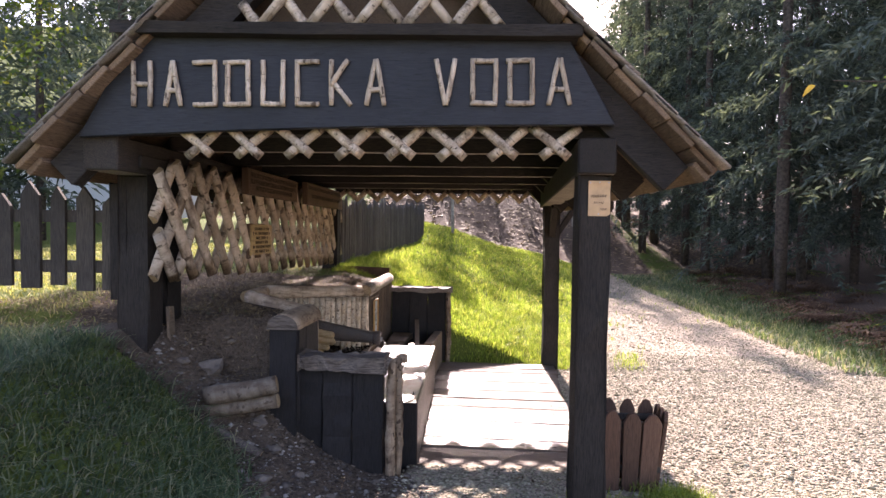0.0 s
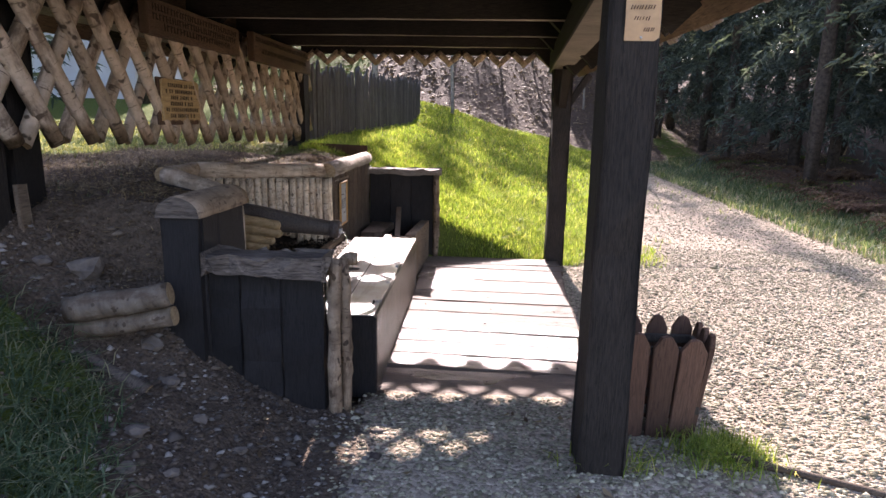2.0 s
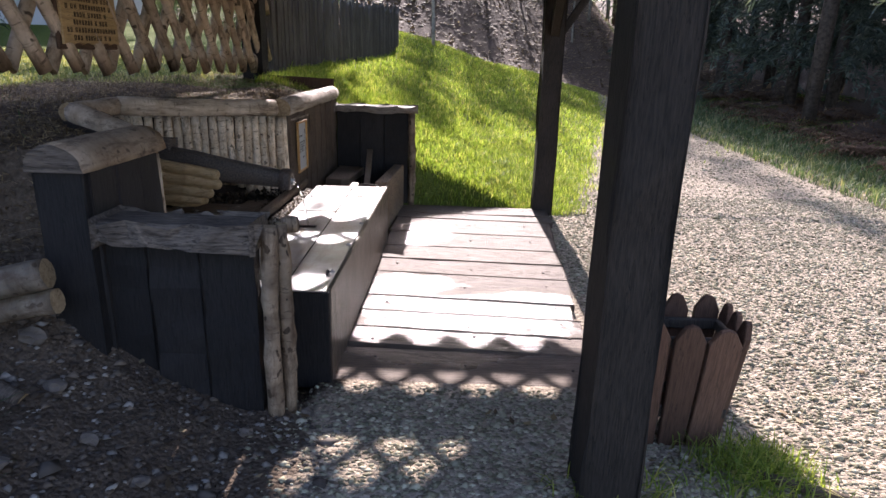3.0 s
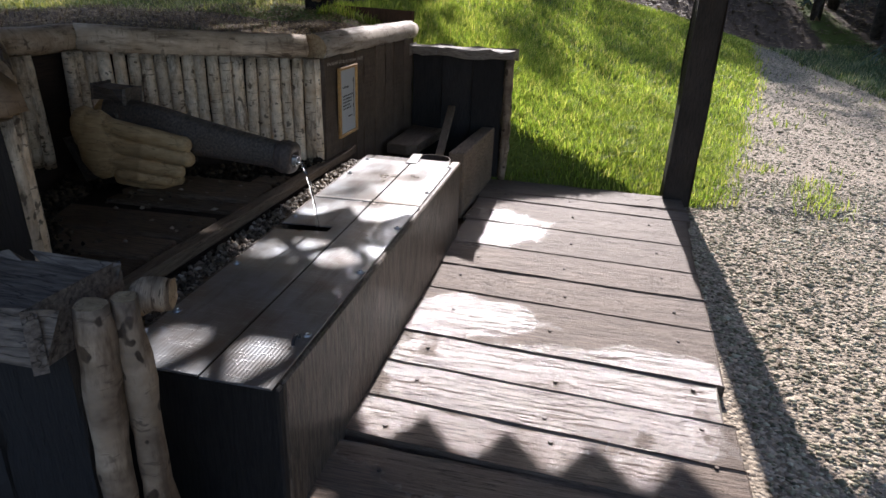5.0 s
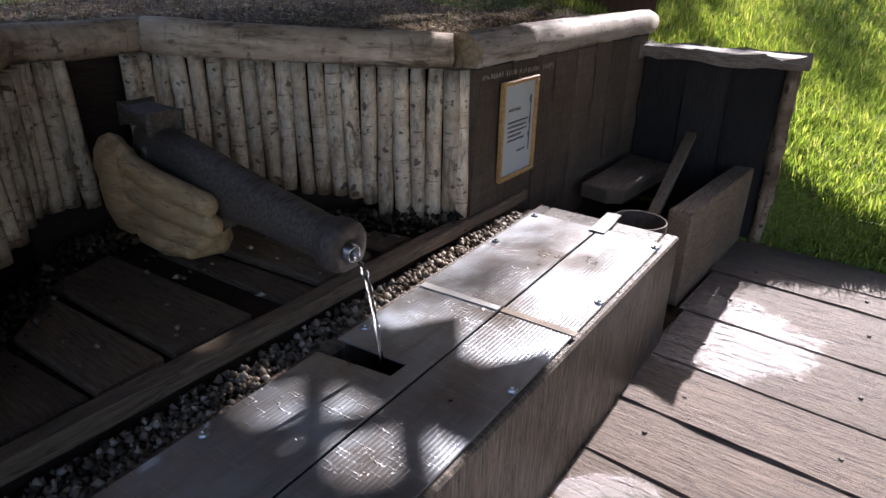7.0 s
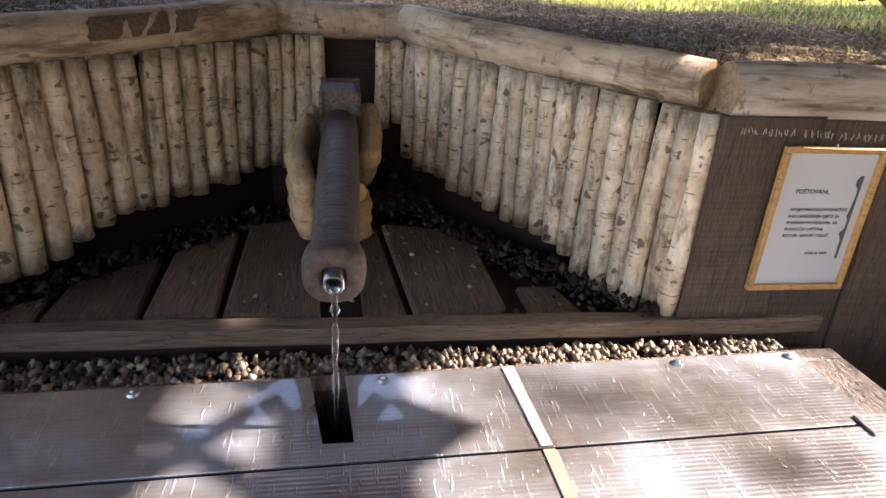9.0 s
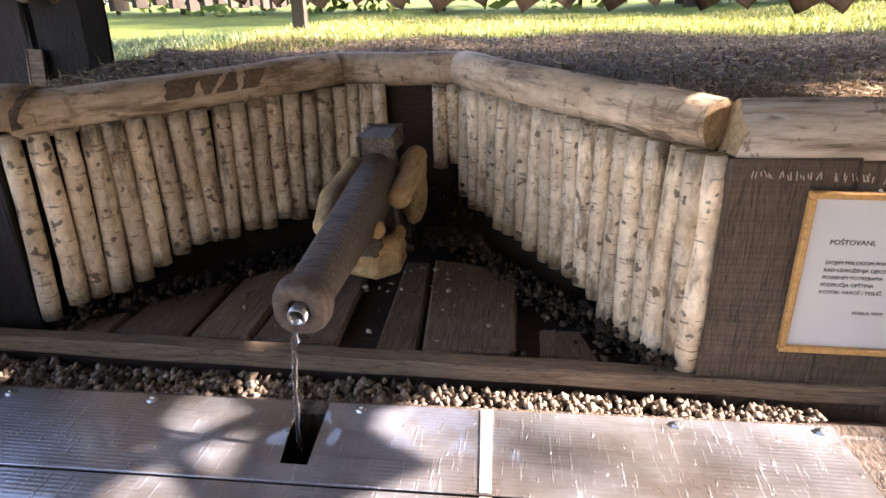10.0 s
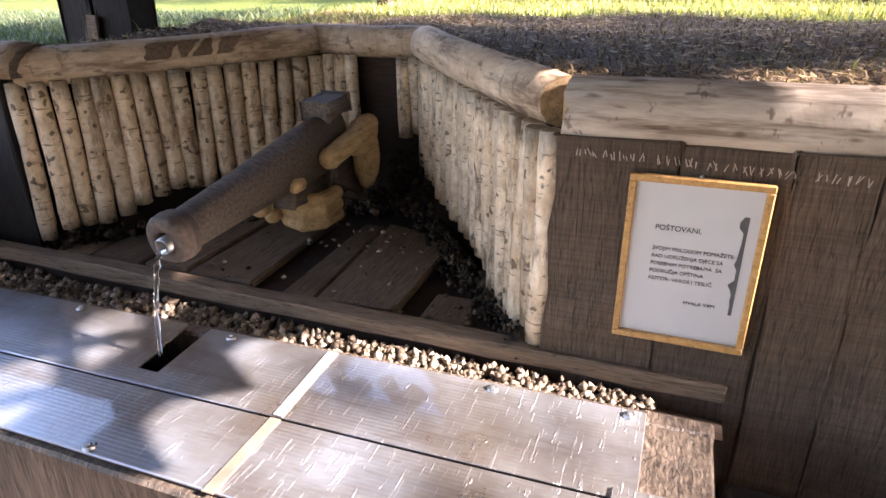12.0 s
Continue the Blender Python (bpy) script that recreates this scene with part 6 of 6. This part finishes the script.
def tree(kind_, meshes, x, y, mats, label, s=1.0, yaw=0.0):
    e = new(kind_)
    tagged(e, label, "tree", "trees round the clearing")
    e.matrix_basis = pose(x, y, zat(x, y) - 0.1, 0, 0, yaw) @ Matrix.Diagonal((s, s, s, 1))
    WORLD_OF[e] = Matrix()
    for nm, me_, mm in (("trunk", meshes[0], mats[0]), ("crown", meshes[1], mats[1])):
        ob = put(nm, me_, None, e)
        if not me_.materials:
            me_.materials.append(mm)
            if nm == "trunk":
                me_.materials.append(M_CUT)
        ob.matrix_parent_inverse = Matrix()
    return e


SPRUCE = [spruce_meshes(1, 15, 0.17, 2.7, 38), spruce_meshes(2, 18, 0.20, 2.6, 42), spruce_meshes(3, 13, 0.10, 2.5, 36)]
FAR_SPRUCE = [spruce_meshes(11, 15, 0.17, 2.7, 30, 3), spruce_meshes(12, 18, 0.20, 2.6, 32, 3), spruce_meshes(13, 13, 0.10, 2.5, 28, 3)]
YOUNG = spruce_meshes(5, 1.5, 0.08, 0.5, 12)
LEAFY = [broad_meshes(6, 8, 2.4), broad_meshes(7, 10, 2.8)]
SAPLING = broad_meshes(8, 5.2, 1.5, 0.50)
SHADE = broad_meshes(9, 7.4, 2.9, 0.50, 2.1)
wood_spots = [(6.3, 13.5, 1), (7.2, 10.0, 0), (6.6, 18.5, 0), (8.4, 14.5, 2), (9.0, 8.0, 2), (7.9, 6.0, 0), (10.5, 11.5, 1), (9.2, 18.0, 1), (11.5, 15.5, 0), (7.4, 22.5, 2), (12.5, 7.5, 0), (10.2, 4.2, 1),
              (13.5, 12.0, 2), (11.0, 21.0, 2), (8.8, 26.0, 1), (14.5, 18.0, 1), (15.5, 9.0, 0), (12.8, 25.0, 0), (17.0, 14.0, 2), (17.5, 22.0, 0), (14.0, 3.0, 2), (18.5, 6.0, 1), (21, 11, 0), (22, 19, 2), (20, 27, 1), (15.5, 30, 2), (10.0, 32, 0), (25, 15, 1), (26, 24, 0), (24, 5, 2), (8.2, 11.8, 1), (7.4, 16.5, 2), (9.8, 13.2, 0), (8.6, 20.2, 1), (10.4, 16.4, 2), (9.4, 23.5, 0), (7.6, 28.5, 1), (12.0, 18.6, 1), (11.8, 9.6, 2), (13.2, 21.5, 2), (15.8, 25.5, 0), (18.0, 30.0, 2), (9.5, 6.4, 1), (12.0, 13.5, 0), (6.0, 25.5, 1), (7.0, 31.0, 1), (8.5, 36, 1), (10.5, 38, 0), (12.5, 40, 1), (9.5, 44, 1), (14, 42, 0), (11.5, 47, 1), (16.5, 45, 1), (8.0, 33.5, 0), (10.2, 29, 1), (12.4, 33, 1), (14.8, 36, 1), (6.8, 20.8, 2), (17.5, 38, 0), (9.2, 35, 1), (11, 43, 1), (9.8, 31, 1), (13.0, 38, 1), (5.8, 22.2, 1), (6.9, 24.6, 1)]
for k, (x, y, v_) in enumerate(wood_spots):
    tree("spruce", (FAR_SPRUCE if x > 11.4 or y > 25 else SPRUCE)[v_], x, y, (M_TRUNK, M_NEEDLE), "tall dark spruce at the forest edge", 0.85 + 0.35 * ((k * 37) % 10) / 10, k * 67)
left_spots = [(-8.8, 12.5, 2), (-11.0, 9.5, 0), (-7.5, 15.5, 1), (-10.5, 13.0, 2), (-12.0, 8.0, 1), (-9.0, 19.0, 0), (-13.5, 17.0, 2), (-9.0, 22.0, 1), (-11.5, 21.0, 0), (-7.6, 25.0, 1), (-12.0, 26.0, 1), (-10.6, 18.6, 1), (-12.8, 22.6, 1), (-14.5, 25.0, 1), (-6, -10, 0), (0, -13, 1), (5, -12, 2), (10, -8, 0), (13, -3, 1), (-17, 10, 0), (-16, 24, 1)]
for k, (x, y, v_) in enumerate(left_spots):
    tree("spruce", FAR_SPRUCE[v_], x, y, (M_TRUNK, M_NEEDLE), "tall spruce beyond the fence", 0.8 + 0.3 * ((k * 53) % 10) / 10, k * 41)
tree("leafy_tree", LEAFY[0], -7.6, 9.6, (M_TRUNK, M_BROAD), "broad-leaved tree beyond the picket fence", 0.85, 30)
tree("leafy_tree", LEAFY[1], -9.6, 7.6, (M_TRUNK, M_BROAD), "broad-leaved tree beyond the picket fence", 0.9, 130)
BUSH = broad_meshes(14, 3.2, 2.2, 0.02, 1.7)
for k, (x, y) in enumerate(((-10.5, 8.6), (-11.5, 6.2), (-10.8, 3.9), (-11.6, 1.6), (-10.9, -0.6), (-12.2, -2.6), (-9.9, 10.4))):
    tree("bush", BUSH, x, y, (M_TRUNK, M_BROAD), "leafy green bush at the far side of the meadow", 0.95 + 0.12 * (k % 3), k * 71)
tree("spruce", SPRUCE[2], 7.6, 15.2, (M_TRUNK, M_NEEDLE), "tall dark spruce at the forest edge", 0.95, 80)
tree("young_spruce", YOUNG, 6.3, 9.4, (M_TRUNK, M_NEEDLE), "young spruce among withered ferns", 1.0, 0)
tree("sapling", SAPLING, -0.62, 16.1, (M_PALETRUNK, M_BROAD), "slim pale sapling with a leafy crown on the grassy slope", 0.68, 20)
for k, (x, y) in enumerate([(-14 + 2.3 * q + 1.3 * (q % 2), 39 + 3.0 * (q % 3)) for q in range(14)] + [(-16 + 3.4 * q, 52 + 4 * (q % 2)) for q in range(12)]):
    tree("spruce", FAR_SPRUCE[k % 3], x, y, (M_TRUNK, M_NEEDLE), "spruce high on the wooded slope", (0.52, 0.46, 0.60)[k % 3] * (1.5 if x > 4 or x < -9 else 1.0), k * 77)
tree("spruce", SPRUCE[2], 3.0, 29.5, (M_TRUNK, M_NEEDLE), "spruce at the foot of the wooded slope", 0.72, 15)
tree("spruce", SPRUCE[2], 4.3, 31.5, (M_TRUNK, M_NEEDLE), "spruce at the foot of the wooded slope", 0.78, 115)
tree("leafy_tree", (SHADE[0], SHADE[1]), -2.62, 17.6, (M_PALETRUNK, M_BROAD), "tall slim leafy tree on the slope, shading the bank", 1.0, 10)
# bare stems on the leaf-strewn slope
for k, (x, y, r_) in enumerate(((-1.9, 21.5, 0.55), (1.9, 25.0, 0.7), (3.6, 23.5, 0.6), (-3.6, 25.0, 0.9), (4.6, 26.0, 0.9), (0.6, 29.0, 1.0), (-0.9, 26.0, 0.7), (2.8, 31.0, 1.0), (6.0, 30.0, 1.0), (-5.0, 31.0, 1.0))):
    tree("sapling", SAPLING, x, y, (M_PALETRUNK, M_BROAD), "slender pale tree on the leaf-strewn slope", r_, k * 50)


# withered ferns and brushwood under the forest edge
def fern_mesh(seed, material):
    rr = np.random.RandomState(seed)
    P, T = [], []
    for f in range(16):
        a, L = rr.uniform(0, 6.28), rr.uniform(0.45, 0.9)
        d = np.array([math.cos(a), math.sin(a), 0])
        sd = np.array([-d[1], d[0], 0])
        for s in range(14):
            g = s / 14
            p = d * L * g + np.array([0, 0, L * (0.75 * g - 0.8 * g * g)])
            w = 0.16 * (1 - g) * L / 0.7 + 0.01
            for sg in (-1, 1):
                q = len(P)
                P.extend([p, p + d * 0.03, p + sd * sg * w + d * 0.05 + np.array([0, 0, rr.uniform(-0.06, 0.02)])])
                T.append((q, q + 1, q + 2))
    me_ = from_arrays("fern", np.array(P), np.array(T))
    me_.materials.append(material)
    return me_


FERNS = [fern_mesh(1, M_FERN), fern_mesh(2, M_FERN), fern_mesh(3, M_BROAD)]
rr = random.Random(9)
for k in range(75):
    y = rr.uniform(5.0, 20)
    x = np.interp(y, [0, 7.3, 12, 20], [5.0, 5.1, 5.6, 6.6]) + abs(rr.gauss(0, 0.8))
    tagged(put("fern", FERNS[0 if rr.random() < 0.5 else 1 if rr.random() < 0.7 else 2], None, m=pose(x, y, zat(x, y) - 0.02, 0, 0, rr.uniform(0, 360)) @ Matrix.Scale(rr.uniform(0.7, 1.3), 4)), "withered brown ferns at the forest edge", "fern", kind="stuff")

# twig with one yellow leaf hanging into the clearing
twig = thing("twig", (3.3, 5.0, 2.6), "thin twig with small leaves and one yellow leaf", "branch")
bm = bmesh.new()
for a, c_, r_ in (((3.75, 5.0, 2.62), (2.55, 5.0, 2.64), 0.006), ((3.1, 5.0, 2.63), (2.9, 5.02, 2.75), 0.003), ((3.4, 5.0, 2.62), (3.2, 5.0, 2.52), 0.003)):
    a, c_ = Vector(a), Vector(c_)
    geo = bmesh.ops.create_cone(bm, cap_ends=True, segments=6, radius1=r_, radius2=r_ * 0.5, depth=(c_ - a).length)
    bmesh.ops.transform(bm, matrix=Matrix.Translation((a + c_) / 2) @ (c_ - a).to_track_quat("Z", "Y").to_matrix().to_4x4(), verts=geo["verts"])
part("stem", bm, M_TRUNK, twig)
bm = bmesh.new()
rib = [bm.verts.new((2.42 - 0.011 * q, 5.0, 2.60 - 0.0012 * q * q + 0.004)) for q in range(9)]
for sg in (-1, 1):
    rim = [bm.verts.new((2.42 - 0.011 * q, 5.0 + sg * 0.012 * math.sin(math.pi * (q + 0.4) / 9), 2.60 - 0.0012 * q * q + sg * 0.024 * math.sin(math.pi * (q + 0.4) / 9))) for q in range(9)]
    for q in range(8):
        bm.faces.new((rib[q], rib[q + 1], rim[q + 1], rim[q]) if sg > 0 else (rib[q + 1], rib[q], rim[q], rim[q + 1]))
part("leaf", bm, M_YELLOW, twig, "bright yellow leaf")
for k in range(12):
    f = k / 11
    bm = bmesh.new()
    o = Vector((2.62 + 1.05 * f, 5.0 + 0.03 * math.sin(k * 2.1), 2.635 + (0.03 if k % 2 else -0.035)))
    vs = [bm.verts.new(o + Vector(q)) for q in ((0, 0, 0), (0.018, 0.012, 0.012), (0.045, 0.004, 0.004), (0.020, -0.010, -0.012))]
    bm.faces.new(vs)
    part("leaf", bm, M_BROAD, twig, "small green leaf")

# low white block beyond the fence, added for a pale strip behind the lattice
house = thing("white_block", (-10.5, 17.0, zat(-10.5, 17.0)), "low white block with a dark roof, added beyond the fence", "shed")
zh = zat(-10.5, 17.0)
part("wall", prism([(-13.5, 16.0), (-8.0, 16.0), (-8.0, 19.0), (-13.5, 19.0)], zh - 0.5, zh + 2.0, "z", 0.02), M_WHITE, house)
part("roof", prism([(15.7, zh + 2.0), (19.3, zh + 2.0), (17.5, zh + 3.0)], -13.8, -7.7, "x", 0.02), M_POSTX, house)
